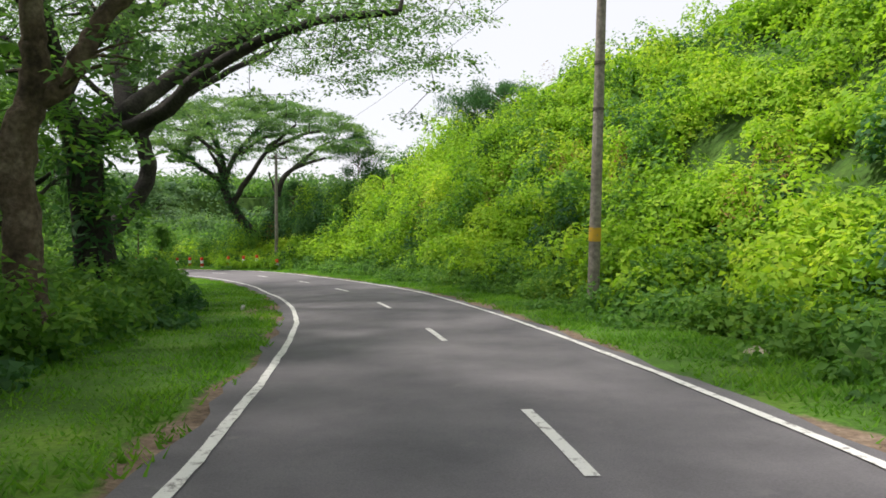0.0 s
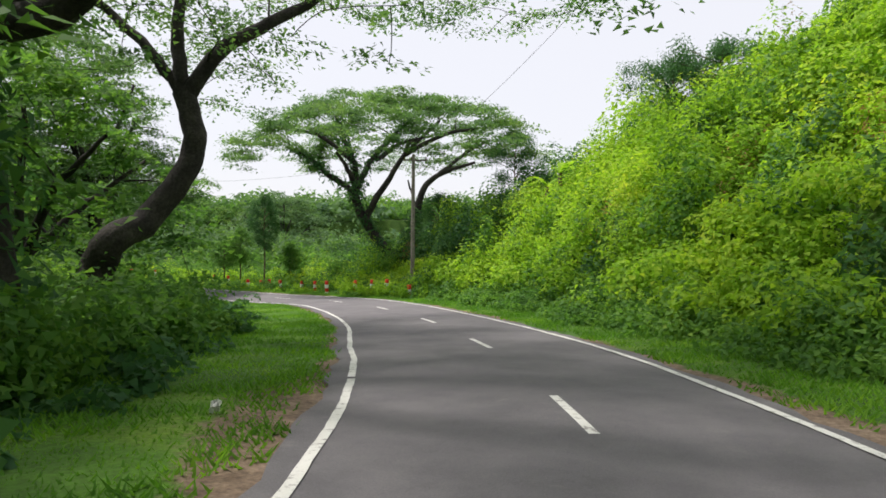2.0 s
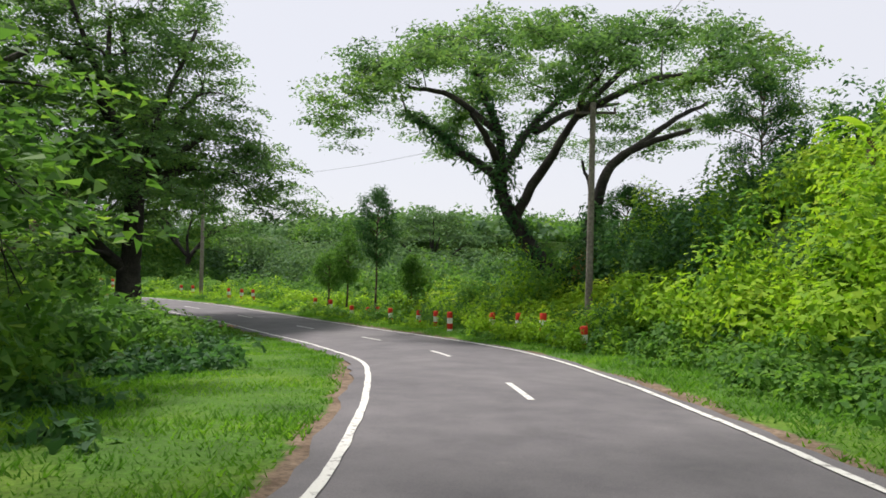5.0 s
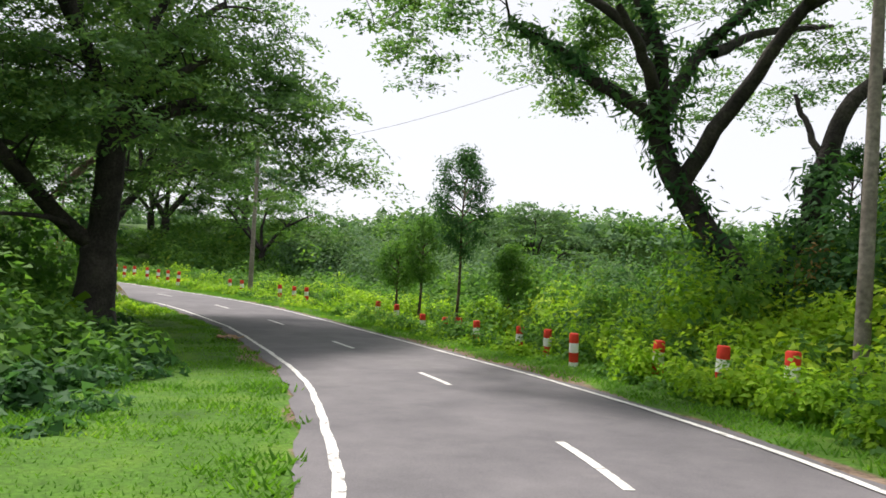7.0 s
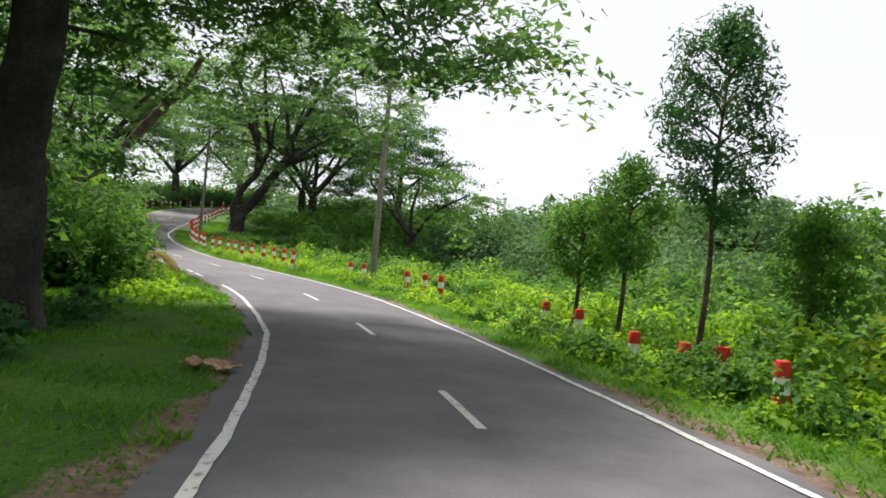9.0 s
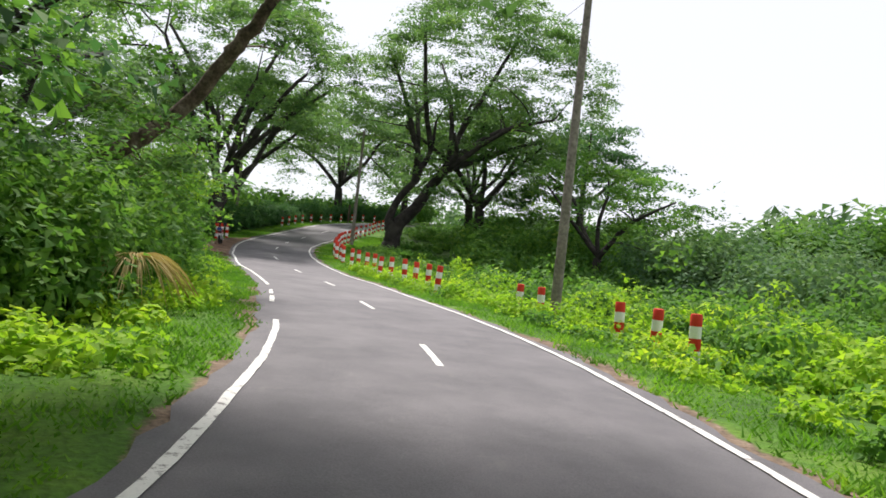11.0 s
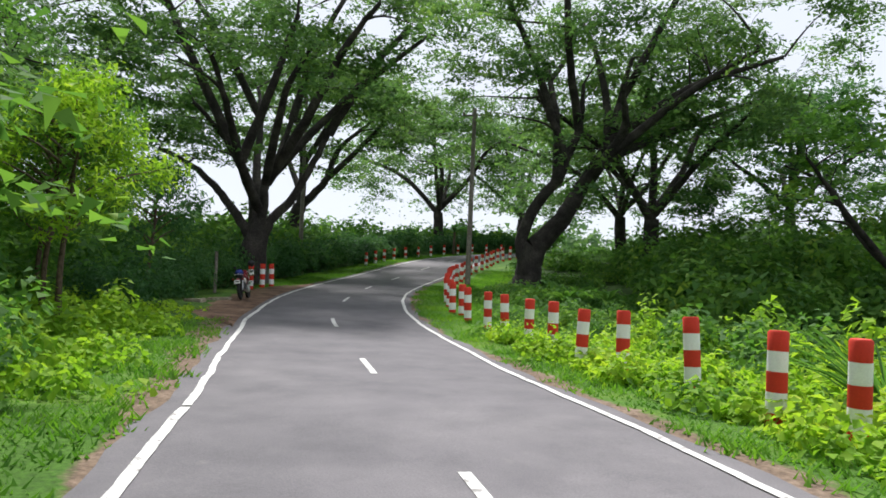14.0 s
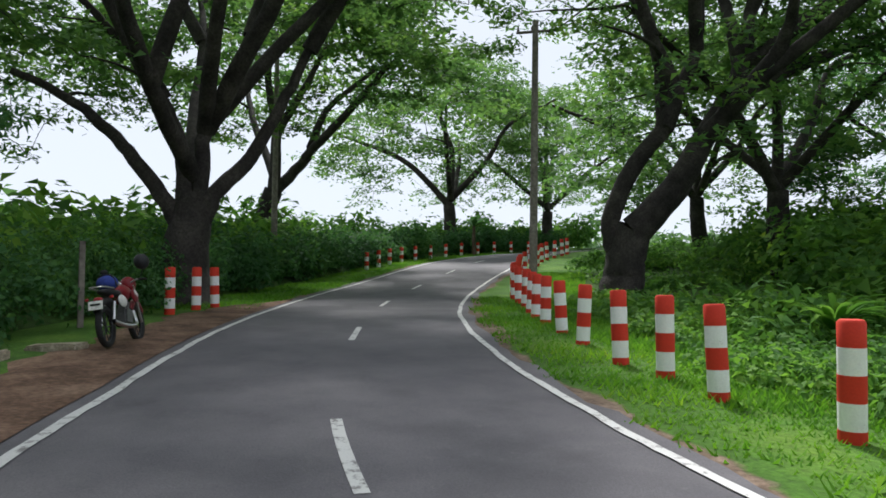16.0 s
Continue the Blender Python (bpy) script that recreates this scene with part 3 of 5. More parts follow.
spread_tree("rain_tree", (-10.07, 20.14, -1.27), [
    ([(0, 0, 0), (-0.1, 0, 1.4), (-0.2, -0.1, 3.1), (-0.3, -0.2, 4.6)], 0.56, 0.46),
    ([(-0.3, -0.2, 4.5), (-0.8, -0.4, 5.8), (-0.7, -0.9, 7.0), (-0.7, -1.5, 8.1), (-0.5, -2.5, 9.0)], 0.42, 0.2),
    ([(-0.3, -0.1, 4.7), (0.6, 0.8, 5.5), (1.8, 2.0, 6.9), (3.4, 2.8, 8.1), (5.0, 3.6, 9.4), (6.5, 4.3, 10.9)], 0.34, 0.12),
    ([(-0.1, -0.1, 4.6), (0.9, 0.5, 5.0), (2.2, 0, 5.5), (3.2, -0.6, 6.2), (4.8, -1.0, 7.0), (6.6, -1.2, 7.6), (8.9, -1.2, 7.9)], 0.29, 0.09),
    ([(-0.9, -0.4, 5.6), (-1.2, 1.6, 7.1), (-0.7, 3.0, 8.6), (0.8, 4.8, 10.0)], 0.35, 0.12),
    ([(0.6, 0.8, 5.5), (-0.2, 2.1, 7.2), (-0.8, 4.1, 9.2), (-0.8, 5.2, 11.1)], 0.30, 0.11),
    ([(-0.8, -0.4, 5.8), (-2.4, -0.8, 7.4), (-4.5, -0.6, 9.2), (-6.5, 0.4, 10.2)], 0.30, 0.11),
], 11, "old rain tree with dark forked trunk and spreading limbs", [(2.4, 0.5, 11.0, 14.0, 10.0, 210, 1.6), (-2.5, -1.0, 7.0, 12.0, 8.4, 70, 2.0), (3.2, 1.6, 6.5, 9.4, 7.0, 110, 1.6)], leaf=0.15, per=120, plate=1.15, ivy=1)
spread_tree("rain_tree", (-14.3, 27.0, -1.7), [
    ([(0, 0, 0), (0.4, 0.1, 1.2), (0.95, 0.2, 2.05), (1.3, 1.0, 2.5), (1.9, 1.8, 3.9), (2.0, 2.05, 4.85), (1.6, 2.15, 6.1)], 0.42, 0.29),
    ([(1.65, 2.15, 5.9), (2.5, 2.65, 7.3), (3.7, 3.15, 8.1), (4.8, 3.85, 8.9), (6.6, 4.6, 10.0)], 0.25, 0.10),
    ([(1.6, 2.15, 6.0), (1.4, 2.2, 7.6), (1.5, 2.3, 9.2), (0.9, 2.6, 10.8)], 0.22, 0.10),
    ([(1.6, 2.15, 5.9), (0.7, 2.0, 7.2), (-0.6, 1.8, 8.4), (-2.2, 1.4, 9.8)], 0.18, 0.08),
], 12, "rain tree with a bent, leaning trunk beside the thicket", [(5.6, 4.2, 9.5, 14.6, 10.6, 200, 1.6), (0.0, 2.5, 4.5, 11.0, 7.6, 80, 1.8)], leaf=0.15, per=120, plate=1.15)
spread_tree("brown_barked_tree", (-6.85, 11.50, -1.08), [
    ([(0, 0, 0), (-0.1, -0.1, 1.5), (-0.1, -0.1, 2.4), (-0.2, -0.1, 3.1)], 0.31, 0.27),
    ([(-0.2, -0.1, 3.0), (-0.1, 0, 3.8), (0.1, 0.1, 4.5), (0.1, 0.1, 5.3), (0.1, 0.1, 6.2), (0.1, 0.1, 7.4)], 0.30, 0.13),
    ([(0, 0, 4.2), (0.4, 0.3, 4.5), (0.7, 0.5, 5.1), (1.0, 0.7, 5.8), (1.4, 0.9, 6.3), (1.6, 1.1, 7.1)], 0.2, 0.12),
    ([(-0.2, -0.1, 3.3), (-0.5, -0.3, 3.8), (-0.7, -0.5, 4.6), (-0.9, -0.6, 5.6)], 0.18, 0.11),
    # two high limbs and the wide dome are added unseen to shade the road
    ([(0.1, 0.1, 6.2), (2.2, -0.5, 8.2), (4.8, -1.2, 9.4), (7.0, -1.5, 10.0)], 0.14, 0.07),
    ([(0.1, 0.1, 6.6), (1.6, -2.0, 8.6), (3.6, -4.2, 9.8), (6.0, -6.0, 10.2)], 0.14, 0.07),
], 13, "brown-barked tree with several upright stems", bark=BARK_BROWN, crown=[(2.5, -1.5, 6.5, 11.5, 8.4, 120, 1.8), (0.2, 0.2, 2.2, 8.4, 5.6, 26, 1.6)], leaf=0.17, per=85, plate=0.9)
UMB = [
    ([(0.9, 0.2, -1.4), (0.75, 0.15, 0.4), (0.3, 0, 1.7)], 0.62, 0.5),
    ([(0.35, 0, 1.4), (-1.0, -0.4, 3.3), (-2.2, -0.8, 5.4), (-2.5, -0.9, 6.9)], 0.42, 0.27),
    ([(-2.5, -0.9, 6.7), (-2.5, -0.9, 8.6), (-3.1, -1.1, 10.2), (-3.6, -1.3, 11.8)], 0.25, 0.10),
    ([(-2.4, -0.9, 6.6), (-4.3, -1.5, 7.9), (-5.4, -1.9, 8.9), (-6.9, -2.2, 9.8)], 0.24, 0.09),
    ([(-2.4, -0.9, 6.8), (-2.1, 1.4, 9.0), (-0.9, 2.9, 11.0), (0.1, 4.3, 12.4)], 0.24, 0.10),
    ([(0.5, 0.1, 1.3), (1.4, 0.4, 3.2), (1.6, 0.5, 4.6), (1.8, 0.6, 5.3)], 0.36, 0.26),
    ([(-1.9, -0.65, 4.6), (-0.1, -1.1, 7.2), (1.5, -1.6, 9.2), (4.0, -1.8, 11.4)], 0.27, 0.10),
    ([(1.7, 0.5, 5.1), (2.4, 0.8, 7.2), (3.9, 1.3, 8.2), (5.8, 2.0, 8.9)], 0.28, 0.10),
    ([(-2.5, -0.9, 7.2), (-2.6, -2.4, 8.4), (-2.8, -3.6, 9.2)], 0.22, 0.09),
    ([(-1.6, 1.6, 9.2), (-0.8, 5.1, 10.8), (1.0, 8.4, 11.8)], 0.20, 0.09),
    ([(1.5, -1.6, 9.2), (3.9, -0.5, 10.6), (6.0, 1.0, 11.2)], 0.18, 0.09),
    ([(-2.6, -0.9, 8.8), (-4.8, -1.4, 10.6), (-7.0, -1.8, 11.2)], 0.18, 0.09),
    ([(2.4, 0.8, 7.2), (4.4, 4.0, 9.6), (6.0, 6.4, 11.0)], 0.18, 0.09),
    ([(1.5, -1.6, 9.2), (2.2, -3.4, 9.6), (3.2, -5.0, 9.8)], 0.18, 0.09),
    ([(1.8, 0.6, 5.3), (1.2, 1.2, 6.6), (0.8, 1.4, 7.6)], 0.12, 0.06),
]
spread_tree("umbrella_tree", (-16.3, 60.2, -3.4), UMB,
            14, "flat-topped umbrella-shaped tree with fern-hung forked trunk", [(-0.4, 0.6, 10.8, 13.7, 9.4, 380, 1.1)], leaf=0.18, per=180, plate=1.1, droop=0.10, ivy=6)
spread_tree("rain_tree", (-33.94, 50.89, -4.14), [
    ([(0, 0, 0), (0, 0.1, 2.0), (0, 0.1, 3.0)], 0.62, 0.5),
    ([(0.1, 0.1, 2.9), (0.1, 0.2, 4.5), (0.1, 0.3, 6.1)], 0.44, 0.43),
    ([(0.1, 0.3, 6.0), (0, 0, 7.3), (-0.2, -0.4, 8.5), (-0.4, -0.8, 9.6)], 0.30, 0.10),
    ([(0.1, 0.3, 6.2), (0.4, 0.9, 6.9), (0.8, 1.7, 7.5), (1.2, 2.5, 7.9)], 0.24, 0.12),
    ([(0.1, 0.2, 5.4), (-1.5, 1.6, 7.6), (-3.0, 3.1, 9.9), (-3.2, 4.9, 12.1)], 0.24, 0.12),
    ([(0, 0.1, 2.8), (-0.3, -0.8, 3.4), (-0.9, -2.4, 5.3), (-1.9, -4.3, 7.2)], 0.30, 0.2),
    ([(0.1, 0.3, 6.1), (1.2, 0.6, 7.5), (2.2, 1.2, 8.4), (2.8, 1.8, 9.0)], 0.22, 0.10),
    ([(0.1, 0.3, 6.1), (0.9, 1.9, 7.4), (1.4, 3.2, 7.8), (1.8, 4.0, 7.6)], 0.18, 0.09),
    ([(0.1, 0.3, 6.1), (0.2, 1.8, 9.0), (0.2, 3.2, 11.0), (0.2, 4.2, 12.0)], 0.22, 0.09),
    ([(-0.9, -2.4, 5.3), (-2.2, -5.0, 8.0), (-3.6, -7.2, 9.2)], 0.20, 0.09),
    ([(-0.4, -0.8, 9.6), (0.4, -2.4, 11.0), (1.4, -4.4, 11.6)], 0.18, 0.09),
    ([(-0.4, -0.8, 9.6), (-0.8, -0.6, 12.5), (-1.5, 0.0, 15.0)], 0.16, 0.08),
    ([(0.1, 0.3, 7.0), (0.8, 1.4, 11.0), (1.4, 2.6, 14.5)], 0.18, 0.08),
    ([(-3.0, 3.1, 9.9), (-4.0, 3.0, 13.0), (-5.0, 3.5, 15.5)], 0.16, 0.08),
    ([(0.1, 0.3, 7.0), (0.6, -2.0, 11.0), (1.2, -4.0, 14.0)], 0.18, 0.08),
], 15, "rain tree with a straight, nearly black trunk", [(-3.0, 0.8, 6.5, 19.5, 10.0, 230, 4.5), (-4.5, -3.5, 7.0, 18.5, 10.0, 130, 5.0), (-3.0, 5.0, 5.4, 18.0, 9.5, 90, 4.5), (-0.4, 3.0, 6.6, 10.5, 6.6, 190, 2.4), (-4.5, -4.5, 7.0, 12.5, 5.6, 160, 3.0)], leaf=0.19, per=170, plate=1.2, droop=0.22, mat=LEAF_CROWN)
spread_tree("rain_tree", (-87.18, 79.73, -2.68), [
    ([(0, 0, 0), (0, 0, 0.7), (0.1, 0.1, 1.6), (0.3, 0.3, 2.7)], 0.82, 0.66),
    ([(0.3, 0.3, 2.6), (1.2, 1.5, 4.2), (1.9, 2.3, 6.1)], 0.60, 0.42),
    ([(1.9, 2.3, 6.0), (1.9, 3.9, 8.7), (1.4, 4.9, 11.2), (1.0, 5.9, 14.2)], 0.42, 0.12),
    ([(1.8, 2.2, 5.9), (3.6, 2.8, 7.5), (5.0, 2.9, 8.8), (6.6, 1.7, 10.2)], 0.40, 0.12),
    ([(-0.1, -0.2, 1.6), (-0.3, -0.3, 3.0), (0.2, 0.2, 4.8), (1.0, 1.2, 6.5)], 0.38, 0.30),
    ([(1.0, 1.2, 6.4), (1.2, 1.5, 7.9), (0.7, 0.9, 9.9), (0.2, 0.2, 11.7)], 0.36, 0.10),
    ([(1.1, 1.3, 7.1), (1.7, 2.1, 9.3), (1.9, 2.2, 11.9)], 0.30, 0.10),
    ([(1.0, 1.2, 6.4), (0.2, 1.5, 9.6), (-1.8, 2.0, 13.0), (-4.6, 2.4, 16.2)], 0.30, 0.12),
    ([(2.3, 2.8, 7.4), (1.1, 7.6, 9.5), (0.7, 11.8, 11.3), (1.0, 15.3, 12.8)], 0.35, 0.12),
    ([(3.6, 2.8, 7.5), (7.5, 4.5, 10.0), (11.0, 6.0, 11.6)], 0.28, 0.10),
    ([(1.9, 3.9, 8.7), (5.0, 7.0, 11.5), (8.5, 10.0, 12.6)], 0.28, 0.10),
    ([(1.9, 3.9, 8.7), (0.5, 4.5, 12.0), (-2.0, 5.0, 16.0), (-5.0, 5.5, 19.0)], 0.28, 0.10),
    ([(1.4, 4.9, 11.2), (3.5, 6.0, 15.0), (6.0, 7.0, 19.0)], 0.26, 0.13),
    ([(0.7, 0.9, 9.9), (0.0, 0.0, 13.5), (-1.5, -1.5, 18.0)], 0.26, 0.13),
    ([(1.7, 2.1, 9.3), (4.0, 0.0, 13.0), (7.0, -2.0, 17.5)], 0.26, 0.13),
    ([(-1.8, 2.0, 13.0), (-4.5, 4.5, 15.5), (-7.5, 7.0, 17.5)], 0.20, 0.10),
], 16, "huge rain tree with a leaning trunk beside the bend", [(2.8, 5.8, 11.3, 24.0, 15.4, 310, 3.0), (2.8, 4.6, 9.0, 15.8, 11.5, 90, 2.0), (4.0, 8.5, 5.5, 12.5, 9.4, 40, 2.0)], leaf=0.25, per=130, plate=1.4)
spread_tree("rain_tree", (-86.49, 64.39, -2.88), [
    ([(0, 0, 0), (0, 0, 0.9), (0, 0.1, 1.9), (0, 0.3, 3.2)], 0.84, 0.50),
    ([(0, 0.1, 1.6), (0, -0.3, 2.6), (-0.1, -1.2, 3.9), (-0.2, -2.1, 4.9), (-0.3, -3.2, 5.8), (-0.4, -4.6, 6.4)], 0.28, 0.10),
    ([(0, 0, 1.9), (0, 0.0, 3.2), (0, -0.2, 4.7), (-0.1, -0.7, 5.9), (-0.1, -1.7, 7.3), (-0.3, -3.1, 8.8)], 0.28, 0.10),
    ([(0, 0.2, 1.9), (0, 0.4, 3.3), (0, 0.5, 5.1), (-0.9, 1.1, 6.6), (-1.9, 1.8, 8.8), (-2.8, 2.6, 11.5)], 0.28, 0.10),
    ([(0, 0.3, 1.7), (0.1, 0.8, 3.2), (0.1, 1.8, 4.4), (0.2, 2.6, 6.0), (0.3, 3.4, 7.8), (0.3, 4.1, 9.7)], 0.28, 0.10),
    ([(0, 0.2, 3.7), (-3.0, 0.2, 6.4), (-5.0, 0.4, 9.4), (-7.0, 0.3, 11.7)], 0.27, 0.10),
    ([(0, 0.2, 3.7), (2.6, -0.9, 5.6), (5.0, -1.6, 7.3), (7.0, -2.4, 9.0)], 0.27, 0.10),
    ([(0, 0.5, 5.1), (2.4, 0.6, 7.0), (4.4, 0.9, 9.0), (6.4, 1.6, 10.2)], 0.26, 0.09),
    ([(-0.1, -0.7, 5.9), (1.0, -3.0, 10.0), (2.0, -5.0, 14.0)], 0.28, 0.13),
    ([(-1.9, 1.8, 8.8), (-3.0, 3.0, 13.0), (-4.0, 5.0, 17.5)], 0.24, 0.12),
    ([(0.3, 3.4, 7.8), (1.0, 5.5, 11.5), (1.6, 7.0, 13.4)], 0.26, 0.13),
    ([(-5.0, 0.4, 9.4), (-6.0, -2.0, 14.0), (-8.0, -4.0, 17.5)], 0.24, 0.12),
    ([(0, 0.5, 5.1), (3.2, 2.2, 8.4), (5.2, 3.2, 10.8), (7.0, 4.2, 12.2)], 0.28, 0.10),
    ([(2.6, -0.9, 5.6), (4.6, 0.2, 8.8), (6.4, 0.9, 11.4)], 0.24, 0.10),
    ([(0, 0.4, 5.1), (1.2, 4.0, 9.4), (3.0, 7.4, 12.4)], 0.24, 0.10),
], 17, "large rain tree whose limbs fan out from a short trunk", [(-3.2, -1.5, 13.5, 22.5, 13.4, 400, 3.0), (-2.0, -0.5, 10.5, 13.6, 9.0, 230, 2.2), (-1.0, -8.5, 7.5, 11.0, 6.6, 120, 2.2)], leaf=0.24, per=130, plate=1.3)
spread_tree("rain_tree", (-103.61, 68.04, -1.48), [
    ([(0, 0, 0), (0.1, 0.4, 3.2), (0.2, 0.7, 4.5)], 0.55, 0.5),
    ([(0.2, 0.7, 4.4), (0.2, 0.8, 7.6), (0.1, 0.3, 10.7), (0.2, 0.8, 13.0)], 0.35, 0.10),
    ([(0.2, 0.8, 4.5), (0.6, 2.4, 6.4), (0.8, 3.4, 9.0), (1.4, 5.9, 11.4)], 0.35, 0.10),
    ([(0.2, 0.8, 7.6), (0.5, 2.2, 10.2), (0.8, 3.3, 12.6)], 0.25, 0.12),
    ([(0.2, 0.7, 5.4), (-3.1, -0.2, 9.2), (-5.3, -0.5, 12.0)], 0.25, 0.12),
    ([(0.6, 2.3, 6.3), (5.1, 3.8, 8.1), (8.4, 4.8, 9.4)], 0.25, 0.12),
], 18, "rain tree with two steep dark stems behind the hedge", [(0.8, 2.0, 9.5, 15.0, 10.0, 230, 2.4)], leaf=0.34, per=85, plate=1.4)
FAR_LIMBS = [
    ([(0, 0, 0), (-0.1, -0.2, 1.7), (-0.1, -0.3, 3.3)], 0.44, 0.36),
    ([(-0.1, -0.3, 3.2), (-1.3, -2.7, 5.9), (-2.5, -5.0, 7.1), (-3.5, -7.2, 8.0)], 0.22, 0.07),
    ([(-0.1, -0.3, 3.3), (-0.1, -0.1, 6.4), (-0.4, -0.8, 8.8), (-0.2, -0.4, 10.7)], 0.22, 0.07),
    ([(-0.1, -0.2, 3.6), (0.9, 1.8, 6.0), (1.5, 3.1, 8.3), (2.8, 5.6, 9.8)], 0.22, 0.07),
    ([(0, -0.2, 3.5), (2.5, -1.5, 6.0), (5.0, -2.5, 8.0)], 0.20, 0.07),
    ([(0, -0.2, 3.5), (-3.0, 1.5, 6.5), (-5.5, 2.5, 8.6)], 0.20, 0.07),
]
for k, (x, y, dz, turn, big, low, lab, lm) in enumerate([
        (-119.53, 85.53, -0.6, 0, 1.35, 5.8, "open-crowned tree beyond the bend against the sky", LEAF_CROWN),
        (-123.82, 96.80, -0.6, 80, 1.3, 5.8, "open-crowned tree beyond the bend against the sky", LEAF_CROWN),
        (-89.5, 90.0, -0.5, 40, 1.3, 4.6, "dense dark rain tree in the hollow", LEAF_CROWN),
        (-75.0, 92.5, -0.5, 120, 0.95, 5.6, "pale airy tree in the scrub", LEAF_MID),
        (-46.5, 45.5, -0.6, 10, 1.25, 4.6, "broad-crowned dark tree in the wood beside the verge", LEAF_DARK),
        (-36.0, 28.0, -0.6, 150, 1.1, 4.6, "broad-crowned dark tree in the wood beside the verge", LEAF_DARK),
        (-23.46, 22.75, -0.6, 70, 0.95, 4.6, "broad-crowned tree in the wood beside the verge", LEAF_MID),
        (-56.10, 50.47, -0.6, 260, 1.15, 4.6, "broad-crowned tree in the wood beside the verge", LEAF_MID),
        (-69.70, 51.30, -0.6, 330, 1.1, 4.6, "broad-crowned tree in the wood beside the verge", LEAF_CROWN),
        (-100.5, 95.0, -0.5, 10, 1.2, 4.6, "dense dark rain tree in the hollow", LEAF_CROWN),
        # the next two stand out of view, added to throw shade on the road
        (-11.0, 3.5, -0.5, 110, 1.05, 7.2, "unseen broad-crowned tree added to shade the road", LEAF_MID),
        (-9.0, -7.0, -0.5, 220, 1.1, 7.2, "unseen broad-crowned tree added to shade the road", LEAF_MID),
        (-17.5, 14.5, -0.5, 20, 1.1, 4.6, "broad-crowned tree in the wood beside the verge", LEAF_MID),
        (-24.44, 9.36, -0.6, 300, 0.9, 4.6, "broad-crowned tree in the wood beside the verge", LEAF_MID),
        (-47.44, 31.14, -0.6, 30, 1.2, 4.6, "broad-crowned tree in the wood beside the verge", LEAF_MID),
        (-51.0, 114.0, -0.5, 60, 1.0, 5.0, "round-crowned tree standing above distant scrub", LEAF_HAZED),
        (-22.0, 33.0, -0.5, 90, 0.85, 3.2, "broad-crowned tree in the wood beside the verge", LEAF_MID),
        (-92.0, 104.0, -0.5, 260, 1.1, 3.6, "dense green tree at the edge of the wood", LEAF_DARK)]):
    m = Matrix.Rotation(radians(turn), 3, "Z")
    limbs = [([tuple(m @ Vector(p) * big) for p in pts], r0 * big, r1 * big) for pts, r0, r1 in FAR_LIMBS]
    spread_tree("broad_tree", at_ground(x, y, dz), limbs, 40 + k, lab, [(0, 0, 7.6 * big, 12.5 * big, low * big, int((80 if "airy" in lab else 130 if "hollow" in lab else 165) * big), 3.0)], mat=lm, leaf=0.25 if "verge" in lab or "road" in lab else 0.34, per=120 if "verge" in lab or "road" in lab else 100, plate=1.5 * big, droop=0.18)

# the limb that reaches across from the bank on the left
spread_tree("leaning_tree", (-52.78, 52.76, -4.19), [
    ([(0, 0, 0), (0.1, 0.6, 1.5), (0.5, 1.6, 2.5), (0.7, 2.4, 2.9)], 0.40, 0.32),
    ([(0.7, 2.3, 2.85), (0.7, 3.6, 3.6), (0.6, 5.2, 5.1), (1.5, 6.3, 6.9)], 0.27, 0.20),
    ([(1.5, 6.2, 6.8), (2.4, 6.9, 8.0), (3.0, 7.4, 9.4)], 0.22, 0.12),
], 31, "pale-barked tree leaning out of the bank, hung with leaves", bark=BARK_BROWN, crown=[(1.2, 5.2, 3.0, 11.0, 8.2, 16, 2.0), (0.6, 3.6, 2.6, 5.4, 3.4, 34, 1.6)], leaf=0.2, per=80, plate=0.9)
# a slim young tree with dark leaves in whorls, and its creeper-clad neighbour
def slim_tree(base, h, seed, label, leaf=0.15, clumps=16, wide=1.2, mat=None):
    rng = np.random.RandomState(seed)
    wood, crown = Heap(), Heap()
    line = smooth_line([(0, 0, 0), (0.1, 0, h * 0.3), (0.0, 0.1, h * 0.6), (0.15, 0.1, h * 0.97)], 5)
    tube(wood, line, np.linspace(0.075, 0.02, len(line)), 7)
    for k in range(clumps):
        z = h * (0.42 + 0.57 * (k / (clumps - 1)))
        w = wide * (0.55 + 0.6 * math.sin(math.pi * min(1, (k + 2) / clumps))) * rng.uniform(0.55, 1.1)
        a = 2.4 * k + rng.uniform(-0.6, 0.6)
        e = np.array([math.cos(a) * w, math.sin(a) * w, z + 0.35 * w])
        if z > h * 0.9:
            e = np.array([0.1, 0.1, z])
        s = np.array([0.05, 0.05, z - 0.2])
        tube(wood, smooth_line([s, (s + e) / 2 + (0, 0, 0.1), e], 3), np.linspace(0.035, 0.012, 7), 4)
        n = 300
        q = e + np.clip(rng.normal(size=(n, 3)), -2, 2) * (0.16 + 0.08 * wide, 0.16 + 0.08 * wide, 0.15 + 0.05 * wide)
        crown.add(*leaf_arrays(q, rng.normal(size=(n, 3)) * 0.6 + (q - e) * 1.5 + (0, 0, 0.4), leaf, rng, 0.36))
    t = new("slim_tree", None)
    t.matrix_world = pose(*base)
    for nm, hp, m, sm in (("trunk", wood, BARK_BROWN, True), ("crown", crown, mat or LEAF_DARK, False)):
        o = new(nm, hp.mesh(nm, m, sm))
        o.parent = t
    return tagged(t, label, "tree")


